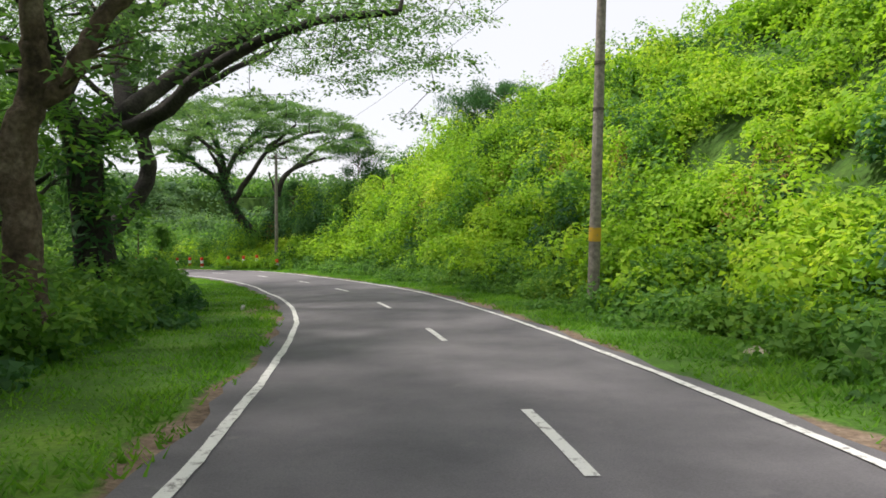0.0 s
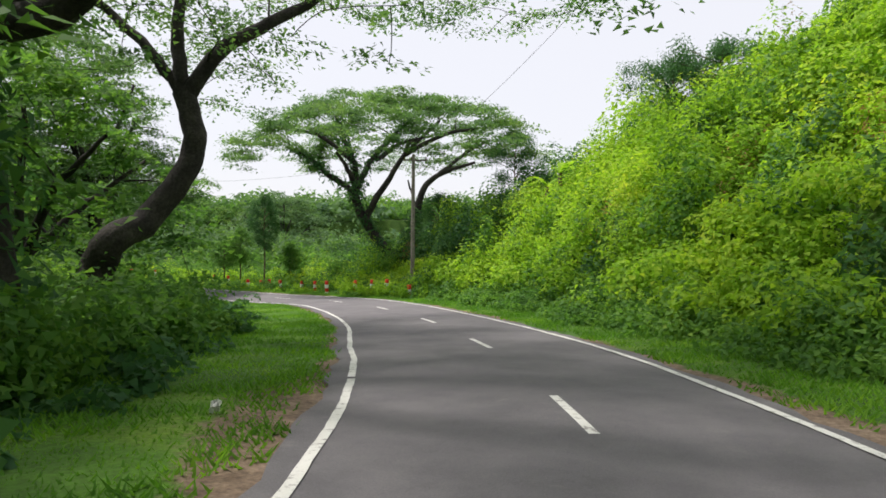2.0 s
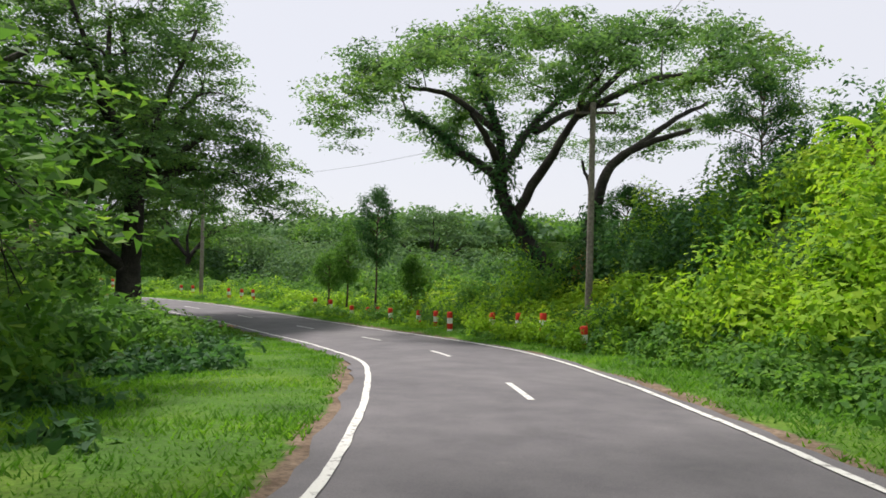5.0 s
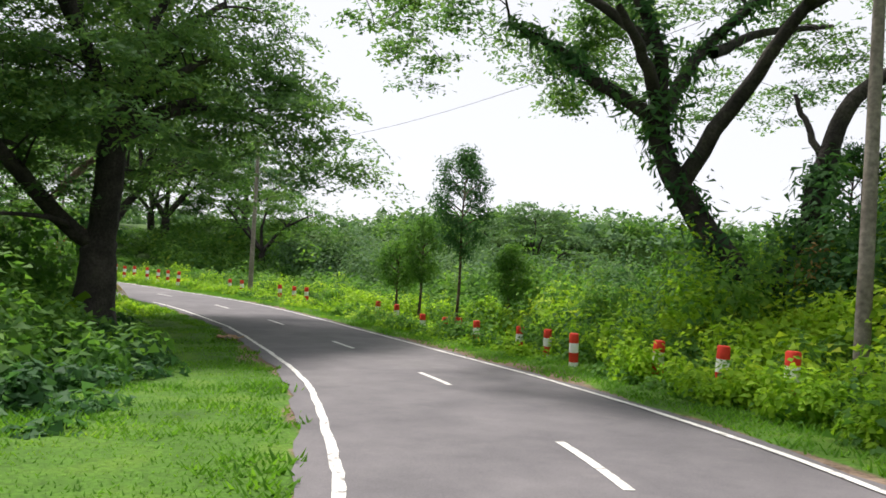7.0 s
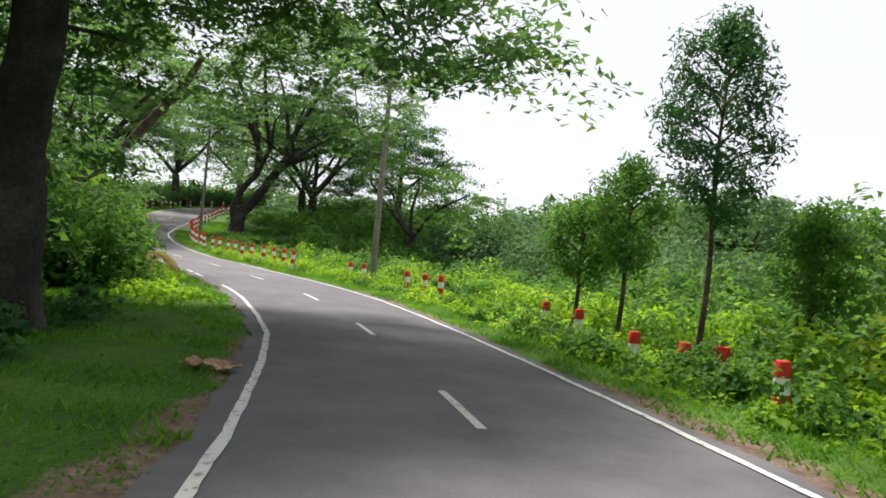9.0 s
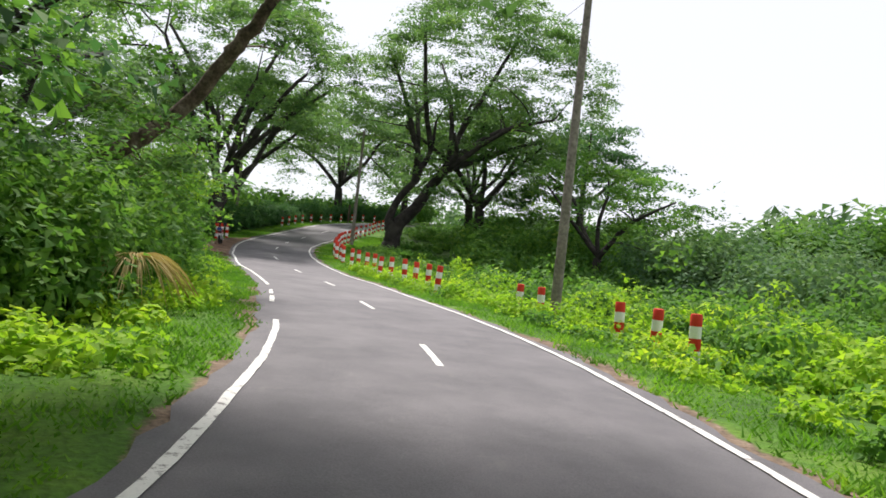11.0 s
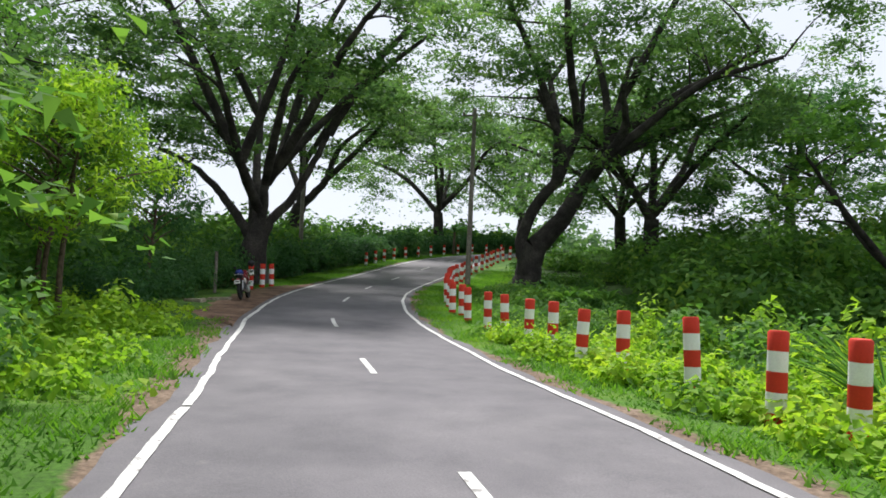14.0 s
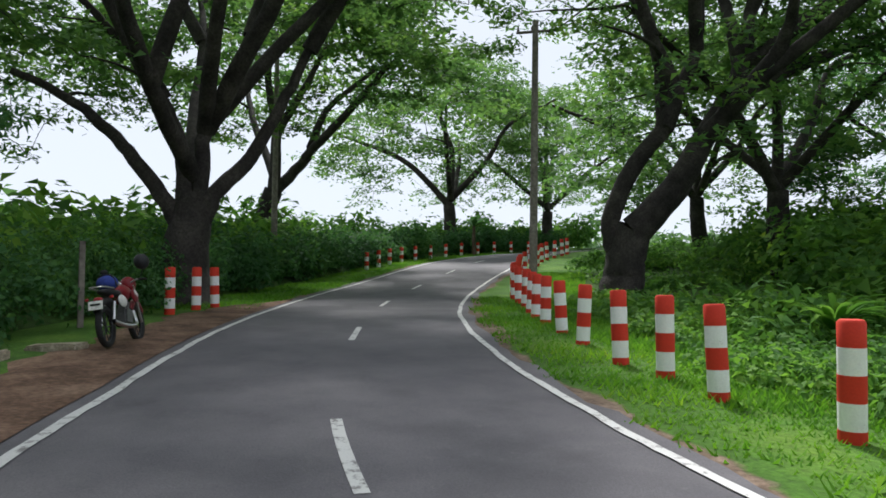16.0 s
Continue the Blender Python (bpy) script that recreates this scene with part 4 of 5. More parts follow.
slim_tree(at_ground(-27.6, 62.35), 7.3, 51, "slim young tree with dark bluish leaves in clumps", clumps=26, wide=0.95)
slim_tree(at_ground(-30.37, 63.52), 4.6, 52, "creeper-covered young tree in the scrub", clumps=18, wide=0.8, mat=LEAF_MID)
slim_tree(at_ground(-32.23, 64.17), 3.6, 53, "creeper-covered young tree in the scrub", clumps=16, wide=0.7, mat=LEAF_MID)
slim_tree(at_ground(-14.33, 66.42), 5.0, 54, "creeper-covered young tree in the scrub", clumps=18, wide=1.2)
slim_tree(at_ground(2.2, 50.0, -0.5), 4.4, 55, "dark leafy tree on the bank's crest", clumps=30, wide=1.9)
slim_tree(at_ground(4.2, 48.5, -0.5), 4.0, 56, "dark leafy tree on the bank's crest", clumps=30, wide=1.9)
slim_tree(at_ground(-7.6, 62.1, -0.3), 7.2, 57, "dark leafy tree at the foot of the bank", clumps=26, wide=2.0)
slim_tree(at_ground(-62.21, 57.47, 0.0), 6.0, 58, "young tree with mid-green leaves on the bank", leaf=0.12, clumps=24, wide=1.7, mat=LEAF_MID)
slim_tree(at_ground(-67.85, 58.99, 0.0), 5.0, 59, "young tree with dark leaves on the bank", clumps=22, wide=1.5, mat=LEAF_MID)
slim_tree(at_ground(-26.0, 63.6), 3.4, 60, "creeper-covered young tree in the scrub", clumps=14, wide=0.6, mat=LEAF_MID)
slim_tree(at_ground(-84.0, 56.0, -0.2), 6.4, 64, "mid-green bushy tree behind the hedge", clumps=26, wide=2.1, mat=LEAF_MID)
slim_tree(along(113.5, -5.8, 0.0), 4.6, 61, "small dark-leaved tree beside the hedge", clumps=18, wide=1.5)
slim_tree(along(105.5, -5.7, 0.0), 5.2, 62, "young tree with bright hanging leaves on the verge", clumps=22, wide=1.5, mat=LEAF_BRIGHT)
slim_tree(along(108.6, -6.9, 0.0), 4.8, 63, "young tree with mid-green leaves before the hedge", clumps=20, wide=1.5, mat=LEAF_MID)

# ---- undergrowth ----
def grow(name, seed, n, s0, s1, l0, l1, r, h, mat, leaf, per, label, aspect=0.55, lumps=7):
    return scatter_mounds(name, field_spots(seed, n, s0, s1, l0, l1, r[0], r[1], h[0], h[1]), mat, leaf, per, seed, label, aspect=aspect, lumps=lumps)


BANK = "bright green creepers and shrubs covering a steep bank"
grow("bank_creepers", 1, 350, -2, 32, 6.6, 21, (0.9, 2.2), (0.8, 2.6), LEAF_BRIGHT, 0.15, 560, BANK, 0.8, 5)
grow("bank_creepers", 46, 300, 30, 66, 6.6, 21, (0.8, 2.2), (0.8, 2.6), LEAF_BRIGHT, 0.17, 360, BANK, 0.8, 5)
grow("bank_creepers", 21, 360, 6, 64, 17, 34, (1.2, 3.2), (1.4, 3.6), LEAF_BRIGHT, 0.27, 280, BANK, 0.8, 5)
grow("bank_shrubs", 22, 150, 2, 68, 7.6, 24, (0.9, 1.7), (2.2, 5.0), LEAF_MID, 0.19, 470, "taller green shrubs on the bank", 0.7, 6)
grow("bank_shrubs", 56, 44, 4, 62, 7.4, 22, (0.8, 1.6), (1.8, 4.2), LEAF_DARK, 0.18, 470, "dark-leaved shrubs among the creepers on the bank", 0.7, 6)
grow("dry_creepers", 57, 16, 12, 60, 8.5, 20, (0.5, 1.1), (2.2, 4.2), LEAF_DRY, 0.14, 330, "withered brown creepers hanging on the bank", 0.3, 5)
grow("bank_shrubs", 47, 64, 4, 60, 7.4, 18, (0.8, 1.5), (2.2, 4.6), LEAF_BRIGHT, 0.17, 500, "upright yellow-green shrubs hung with creepers on the bank", 0.65, 6)
grow("bank_foot_shrubs", 23, 220, -10, 66, 5.4, 8.4, (0.5, 1.3), (0.5, 1.8), LEAF_MID, 0.15, 300, "leafy green shrubs at the bank's foot", 0.7, 5)
LOW = "dense green scrub on low ground beyond the road"
grow("scrub", 2, 240, 56, 112, 7.5, 15, (0.8, 2.0), (0.7, 2.2), LEAF_MID, 0.17, 420, LOW, 0.75, 5)
grow("scrub", 24, 280, 54, 140, 22, 60, (1.6, 4.2), (1.8, 5.0), LEAF_MID, 0.34, 220, LOW, 0.8, 6)
grow("scrub", 51, 230, 56, 112, 14, 27, (0.9, 2.5), (0.9, 3.0), LEAF_MID, 0.26, 250, LOW, 0.75, 5)
grow("scrub_mounds", 48, 80, 58, 104, 22, 54, (2.2, 4.2), (3.0, 6.2), LEAF_MID, 0.36, 480, "creeper-hung scrub beyond the road", 0.75, 11)
grow("scrub_bright", 25, 150, 54, 106, 6.8, 16, (0.7, 1.5), (0.8, 2.0), LEAF_BRIGHT, 0.16, 430, "yellow-green shrubs beside the guide posts", 0.65)
grow("weeds", 26, 300, 2, 108, 3.9, 6.4, (0.35, 0.8), (0.25, 0.75), LEAF_MID, 0.13, 120, "knee-high leafy weeds along the verge", 0.75)
grow("weeds", 49, 170, 20, 57, 4.4, 6.8, (0.45, 0.85), (0.55, 1.1), LEAF_MID, 0.13, 190, "waist-high leafy weeds along the verge", 0.7)
grow("weeds_bright", 52, 90, 86, 106, 4.5, 6.2, (0.4, 0.8), (0.5, 0.95), LEAF_BRIGHT, 0.13, 200, "thick bright weeds round the guide posts", 0.75)
grow("weeds_bright", 55, 40, 92, 108, 3.9, 4.6, (0.3, 0.55), (0.55, 0.9), LEAF_BRIGHT, 0.12, 190, "bright leafy weeds before the guide posts", 0.75)
# bright leaves here stand in for sun that the umbrella tree blocks
grow("weeds", 53, 46, 47.5, 57.2, 3.9, 4.9, (0.35, 0.6), (0.9, 1.3), LEAF_BRIGHT, 0.12, 230, "waist-high leafy weeds along the verge, coloured bright as if sunlit", 0.7)
grow("weeds", 54, 38, 63, 75, 4.1, 5.2, (0.35, 0.6), (0.7, 1.1), LEAF_MID, 0.12, 210, "leafy weeds half hiding the guide posts", 0.7)
grow("weeds_bright", 27, 300, 60, 107, 4.1, 7.4, (0.4, 0.9), (0.3, 0.8), LEAF_BRIGHT, 0.13, 150, "bright leafy weeds round the guide posts", 0.75)
THICK = "shaded green thicket under the trees beside the verge"
grow("thicket", 3, 230, 0, 72, -14, -6.9, (0.8, 1.7), (1.2, 2.6), LEAF_MID, 0.18, 330, THICK, 0.7, 6)
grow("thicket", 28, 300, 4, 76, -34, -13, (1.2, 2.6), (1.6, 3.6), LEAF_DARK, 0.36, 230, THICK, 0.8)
grow("thicket", 50, 110, 4, 34, -8.4, -5.8, (0.6, 1.1), (1.0, 2.1), LEAF_MID, 0.15, 400, THICK, 0.7)
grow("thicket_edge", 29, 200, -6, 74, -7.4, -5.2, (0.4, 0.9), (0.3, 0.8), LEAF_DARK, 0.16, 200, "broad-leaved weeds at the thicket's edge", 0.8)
grow("left_bank_shrubs", 4, 140, 78, 101, -9.5, -5.4, (0.8, 1.5), (2.0, 4.0), LEAF_MID, 0.16, 560, "tall bright shrubs and creepers on the bank beside the road", 0.7)
grow("left_bank_shrubs", 30, 230, 74, 118, -30, -8, (1.2, 2.4), (2.6, 5.2), LEAF_MID, 0.32, 310, "tall shrubs and creepers behind the bank", 0.7)
grow("left_bank_weeds", 31, 170, 74, 112, -5.4, -3.9, (0.35, 0.8), (0.25, 0.8), LEAF_BRIGHT, 0.14, 120, "leafy weeds at the foot of the bank", 0.75)
grow("hedge", 32, 210, 128, 168, -7.6, -5.4, (0.7, 1.2), (1.5, 2.6), LEAF_DARK, 0.19, 250, "dark creeper-covered hedge along the road", 0.7)
grow("hedge", 58, 100, 110, 129, -7.6, -5.2, (0.6, 1.1), (1.4, 2.6), LEAF_DARK, 0.12, 300, "dark creeper-covered hedge along the road", 0.65)
grow("hedge_back", 33, 200, 108, 175, -30, -8, (1.4, 3.0), (2.2, 4.4), LEAF_MID, 0.38, 230, "scrub behind the hedge", 0.8)
grow("inner_scrub", 34, 170, 116, 160, 6.8, 22, (0.7, 1.6), (0.5, 1.4), LEAF_MID, 0.18, 320, "green scrub inside the bend", 0.7, 5)
grow("inner_scrub", 59, 60, 106, 118, 6.6, 13, (0.6, 1.3), (0.5, 1.3), LEAF_MID, 0.12, 330, "green scrub inside the bend", 0.65, 5)
grow("bank_shrubs", 35, 60, 33, 47, 7.6, 14, (0.9, 1.8), (2.6, 4.8), LEAF_BRIGHT, 0.17, 700, "tall bright shrubs hung with creepers on the bank", 0.65, 10)
grow("dark_shrubs", 36, 56, 50, 66, 9.5, 18, (1.0, 1.9), (2.4, 4.6), LEAF_DARK, 0.2, 520, "dark leafy shrubs at the foot of the bank", 0.7)
WOOD = "dark green understorey of the wood"
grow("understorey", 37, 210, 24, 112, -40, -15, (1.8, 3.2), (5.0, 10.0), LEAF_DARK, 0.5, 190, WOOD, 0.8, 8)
grow("understorey", 38, 130, 116, 156, 15, 32, (1.6, 3.0), (2.0, 4.6), LEAF_MID, 0.32, 380, WOOD, 0.7, 10)
grow("understorey", 39, 120, 84, 122, 26, 52, (2.0, 3.8), (4.5, 9.0), LEAF_HAZED, 0.32, 420, WOOD, 0.75, 9)
grow("far_scrub", 40, 420, 44, 140, 52, 105, (2.4, 5.4), (2.6, 6.4), LEAF_MID, 0.52, 110, "green scrub on the low ground further off", 0.85, 6)
grow("verge_weeds", 41, 120, 106, 126, 5.6, 7.4, (0.4, 0.8), (0.3, 0.8), LEAF_MID, 0.11, 200, "leafy weeds behind the guide posts", 0.65)
grow("left_bank_shrubs", 43, 120, 78, 100, -7.4, -5.2, (0.6, 1.2), (1.3, 3.0), LEAF_MID, 0.15, 380, "leafy shrubs and creepers along the foot of the bank", 0.65)
grow("left_bank_trees", 44, 56, 96, 111, -16, -6.4, (0.9, 1.7), (2.6, 5.4), LEAF_MID, 0.19, 480, "tall leafy shrubs before the hedge", 0.7)
grow("verge_shrubs", 45, 46, 99, 110, -7.2, -4.9, (0.5, 0.9), (0.8, 1.7), LEAF_BRIGHT, 0.16, 180, "low bright shrubs on the verge before the hedge", 0.75)
rng = np.random.RandomState(60)
spots = [at_ground(-13.6 + rng.uniform(-1.6, 1.4), 26.6 + rng.uniform(-1.8, 1.6), -0.1) + (rng.uniform(0.7, 1.1), rng.uniform(1.8, 3.0)) for k in range(12)]
scatter_mounds("thicket", spots, LEAF_MID, 0.15, 420, 60, "tall shrubs round the foot of a bent tree", aspect=0.7, lumps=6)
# far woods
rng = np.random.RandomState(77)
spots = []
for k in range(1700):
    a, d = rng.uniform(0.9, 4.1), 72 + 245 * rng.rand() ** 1.5
    x, y = -45 + math.cos(a) * d, 55 + math.sin(a) * d
    q, lat, _ = road_frame(x, y)
    if abs(lat[0]) > 34:
        r = rng.uniform(2.5, 6.5)
        spots.append((x, y, float(ground_z(x, y)[0]) - 0.5, r, rng.uniform(3.0, 6.0) + 0.016 * d))
scatter_mounds("far_woods", spots, LEAF_HAZED, 0.9, 50, 78, "distant green wooded rise", "woods", aspect=0.8, lumps=9)


def grass(name, s0, s1, l0, l1, per_m2, hi, seed, label):
    rng = np.random.RandomState(seed)
    n = int((s1 - s0) * (l1 - l0) * per_m2)
    s, l = rng.uniform(s0, s1, n), rng.uniform(l0, l1, n)
    off = np.abs(l) - np.where(l < 0, np.interp(s, *HALF_L), np.interp(s, *HALF_R))
    keep = off + 0.16 * np.sin(s * 1.9 + seed) + 0.10 * np.sin(s * 5.3) > 0.30 + 0.5 * rng.rand(n)
    s, l = s[keep], l[keep]
    n = len(s)
    i = np.clip(np.searchsorted(CS, s), 1, len(CS) - 1)
    f = ((s - CS[i - 1]) / (CS[i] - CS[i - 1]))[:, None]
    p = CL[i - 1] + (CL[i] - CL[i - 1]) * f
    p[:, :2] += RT[i - 1] * l[:, None]
    p[:, 2] -= 0.03 + 0.05 * bump01(np.abs(l), 6, 8)
    h = hi * rng.uniform(0.45, 1.25, n) * (0.7 + 0.5 * (waves(p[:, 0], p[:, 1], 3.0, 8) > 0))
    a = rng.uniform(0, 6.283, n)
    side = np.stack([np.cos(a), np.sin(a), 0 * a], 1) * (0.014 + 0.016 * rng.rand(n))[:, None]
    b = rng.uniform(0, 6.283, n)
    lean = np.stack([np.cos(b) * 0.9, np.sin(b) * 0.9, 0 * b + 1], 1) * h[:, None]
    v = np.stack([p - side, p + side, p + lean], 1).reshape(-1, 3)
    ob = new(name, mesh_from(name, v, np.arange(3 * n).reshape(-1, 3), GRASS))
    return tagged(ob, label, "grass", kind="stuff")


grass("grass", -2, 40, -7.6, -2.7, 260, 0.10, 91, "short green grass on the shaded verge")
grass("grass", 40, 78, -7.6, -2.7, 260, 0.085, 92, "short mown grass on the verge")
grass("grass", 76, 110, -6.9, -2.5, 260, 0.11, 93, "grass at the foot of the bank")
grass("grass", 0, 128, 2.75, 4.9, 260, 0.11, 94, "green grass strip beside the road")
grass("grass", 122, 160, -5.4, -3.0, 220, 0.13, 95, "grass below the hedge")
grass("grass", 104, 140, 4.6, 7.0, 380, 0.10, 96, "mown grass inside the bend")

# ---- roadside things ----
def part(name, bm, mat, parent, label=""):
    me = bpy.data.meshes.new(name)
    bm.to_mesh(me)
    bm.free()
    for m in mat if isinstance(mat, (list, tuple)) else [mat]:
        me.materials.append(m)
    ob = new(name, me)
    ob.parent = parent
    if label:
        ob["label"] = label
    return ob


def ring_solid(rows, sides=16, smooth=True, wob=0.0, seed=0):
    """A turned solid from (radius, height) rows, closed at both ends."""
    r = random.Random(seed)
    bm = bmesh.new()
    loops = []
    for rad, z in rows:
        loops.append([bm.verts.new((rad * math.cos(6.28319 * k / sides) + r.uniform(-wob, wob), rad * math.sin(6.28319 * k / sides) + r.uniform(-wob, wob), z)) for k in range(sides)])
    for a, b in zip(loops, loops[1:]):
        for k in range(sides):
            f = bm.faces.new((a[k], a[(k + 1) % sides], b[(k + 1) % sides], b[k]))
            f.smooth = smooth
    for f in (bm.faces.new(loops[0][::-1]), bm.faces.new(loops[-1])):
        for e in f.edges:
            e.smooth = False
    return bm


def guide_post():
    """A round concrete guide post with five painted bands."""
    post = new("guide_post", None)
    z, r = -0.12, 0.117
    for k, (mat, h) in enumerate(((POST_RED, 0.23), (POST_WHITE, 0.24), (POST_RED, 0.24), (POST_WHITE, 0.24), (POST_RED, 0.24))):
        rows = [(r, z), (r, z + h)] if k < 4 else [(r, z), (r, z + h - 0.025), (r - 0.02, z + h)]
        part("band", ring_solid(rows, 18, True, 0.0025, k), mat, post, "white painted band" if mat is POST_WHITE else "red painted band")
        z += h
    return tagged(post, "round concrete guide post with red and white bands", "guide post", group="guide posts along the bend")


POSTS = [(49.4, 4.4, -0.34), (50.6, 5.3, -0.34), (52.3, 4.7, -0.06), (53.9, 4.7, -0.10), (55.7, 4.7, -0.15), (58.5, 4.5, -0.21), (60.8, 5.2, -0.28), (62.3, 5.2, -0.31), (64.5, 5.0, -0.32), (66.1, 5.2, -0.34), (67.2, 5.2, -0.42), (68.3, 4.9, -0.39),
         (71.5, 5.4, -0.25), (73.3, 5.4, -0.25), (80.8, 5.6, -0.12), (82.1, 5.6, -0.16), (83.5, 5.55, -0.16), (88.4, 5.8, -0.16), (89.9, 5.75, -0.18), (94.2, 4.3, 0.07), (96.5, 4.7, 0.06), (97.4, 4.4, 0.07),
         (99.3, 4.5, 0.13), (101.3, 4.4, 0.13), (102.6, 4.2, 0.09), (104.7, 4.5, 0.13), (106.0, 4.5, 0.10), (107.8, 4.6, 0.08), (109.4, 4.6, 0.03), (111.4, 4.4, 0.02), (112.9, 4.4, 0.02), (114.1, 4.2, 0.01), (116.2, 4.2, -0.02), (117.8, 4.2, -0.03), (119.6, 4.2, 0.0), (121.0, 4.2, 0.0), (122.4, 4.25, 0.02)]
s = 123.9
while s < 154:
    POSTS.append((s, 4.42 - 0.2 * float(bump01(s, 110, 118)) + 0.08 * math.sin(s * 3.1), 0.06))
    s += 1.66 + 0.2 * math.sin(s * 2.3)
first = guide_post()
rnd = random.Random(5)
for k, (s, l, dz) in enumerate(POSTS):
    p = along(s, l)
    m = pose(p.x, p.y, p.z + dz - 0.03, rnd.uniform(-2.5, 2.5), rnd.uniform(-2.5, 2.5), rnd.uniform(0, 360))
    if k == 0:
        first.matrix_basis = m
    else:
        copy_thing(first, m)
for x, y, dz in ((-82.62, 64.16, 0.12), (-83.92, 64.75, 0.12), (-84.61, 65.23, 0.10)):
    ob = copy_thing(first, pose(*at_ground(x, y, dz), rnd.uniform(-3, 3), rnd.uniform(-3, 3), rnd.uniform(0, 360)))
    ob["group"] = "guide posts by the hedge"
for k in range(12):
    p = along(141 + 2.0 * k, -4.6)
    ob = copy_thing(first, pose(p.x, p.y, p.z - 0.1, 0, 0, 37 * k))
    ob["group"] = "guide posts by the hedge"


def pole(x, y, z, h, r0, r1, lean=(0, 0), arm=0.0, arm_turn=0.0, yellow=False, label="round grey concrete power pole"):
    """A tapered concrete pole, with a steel cross-arm and insulators where it has them."""
    o = new("power_pole", None)
    o.matrix_world = pose(x, y, z, lean[0], lean[1], 0)
    n = 9
    part("shaft", ring_solid([(r0 + (r1 - r0) * k / n, -0.4 + (h + 0.4) * k / n) for k in range(n + 1)], 20), CONCRETE, o)
    if yellow:
        part("painted_band", ring_solid([(r0 * 0.97 + 0.004, 1.75), (r0 * 0.955 + 0.004, 2.12)], 20), POLE_YELLOW, o, "faded yellow painted band")
        for zz in (5.2, 6.4):
            part("clamp", ring_solid([(r0 * 0.85 + 0.012, zz), (r0 * 0.85 + 0.012, zz + 0.07)], 20), STEEL, o, "steel clamp band")
    if arm:
        bm = bmesh.new()
        bmesh.ops.create_cube(bm, size=1.0, matrix=Matrix.Translation((0, 0, h - 0.35)) @ Matrix.Rotation(radians(arm_turn), 4, "Z") @ Matrix.Translation((0.12, 0.14, 0)) @ Matrix.Diagonal((arm, 0.07, 0.09, 1)))
        bmesh.ops.bevel(bm, geom=bm.edges[:], offset=0.008, segments=1, affect="EDGES")
        part("cross_arm", bm, STEEL, o, "rusty steel cross-arm")
        for u in (-0.46, -0.15, 0.46):
            b = ring_solid([(0.02, 0), (0.05, 0.03), (0.035, 0.07), (0.055, 0.10), (0.03, 0.16), (0.012, 0.19)], 10)
            bmesh.ops.transform(b, matrix=Matrix.Translation((0, 0, h - 0.31)) @ Matrix.Rotation(radians(arm_turn), 4, "Z") @ Matrix.Translation((0.12 + u * arm, 0.14, 0)), verts=b.verts)
            part("insulator", b, INSULATOR, o, "brown glazed insulator")
    return tagged(o, label, "power pole", group="power poles")


STEEL = two_scale("steel_rusty", (0.06, 0.05, 0.045), (0.12, 0.10, 0.09), (0.2, 0.15, 0.11), 5, 40, 0.6, 0.003)
INSULATOR = two_scale("insulator", (0.05, 0.025, 0.015), (0.08, 0.04, 0.02), (0.11, 0.06, 0.03), 8, 50, 0.25, 0.001, 0.5)
CABLE = two_scale("cable", (0.02, 0.02, 0.02), (0.04, 0.04, 0.04), (0.07, 0.07, 0.07), 3, 30, 0.6, 0.001)
pole(4.04, 18.48, -1.27, 10.5, 0.165, 0.11, (0.5, 0.6), yellow=True, label="tall grey concrete power pole with a yellow band")
pole(*at_ground(-13.1, 54.3, -0.2), 8.6, 0.15, 0.10, (0, 0.5), 1.5, 20)
pole(-47.05, 68.1, -4.1, 10.0, 0.16, 0.10, (0.6, 0.9), 1.6, 20)
pole(*at_ground(-87.82, 76.33, -0.3), 10.4, 0.16, 0.11, (0.4, 1.6), 1.7, 55, label="dark concrete power pole with a cross-arm")
pole(*at_ground(-98.32, 68.29, -0.2), 11.5, 0.16, 0.10, (0.5, 0.3), label="grey power pole standing in the hedge")


def cable(name, a, b, sag):
    hp = Heap()
    u = np.linspace(0, 1, 25)
    pts = np.array(a)[None] * (1 - u[:, None]) + np.array(b)[None] * u[:, None]
    pts[:, 2] -= 4 * sag * u * (1 - u)
    tube(hp, pts, np.full(25, 0.007), 6)
    ob = new(name, hp.mesh(name, CABLE, True))
    return tagged(ob, "thin dark overhead power cable between poles", "power cable", group="overhead cables")


za, zc = at_ground(-13.1, 54.3)[2] + 8.2, at_ground(-87.82, 76.33)[2] + 9.9
cable("power_cable", (4.2, 18.5, 8.9), (-13.0, 54.3, za), 0.9)
cable("power_cable", (-13.0, 54.3, za), (-46.7, 68.2, 5.6), 1.0)
cable("power_cable", (-46.7, 68.2, 5.6), (-87.7, 76.33, zc), 1.0)

# ---- parked motorcycle, litter and other small things ----
def flat_paint(name, c, rough=0.4, metal=0.0):
    m, nt, o = material(name)
    n = noise_node(nt, 25, 4)
    r = ramp_node(nt, n.outputs[0], [(0.3, tuple(v * 0.75 for v in c)), (0.7, tuple(min(1, v * 1.2) for v in c))])
    principled(nt, o, r.outputs[0], rough, metal)
    return m


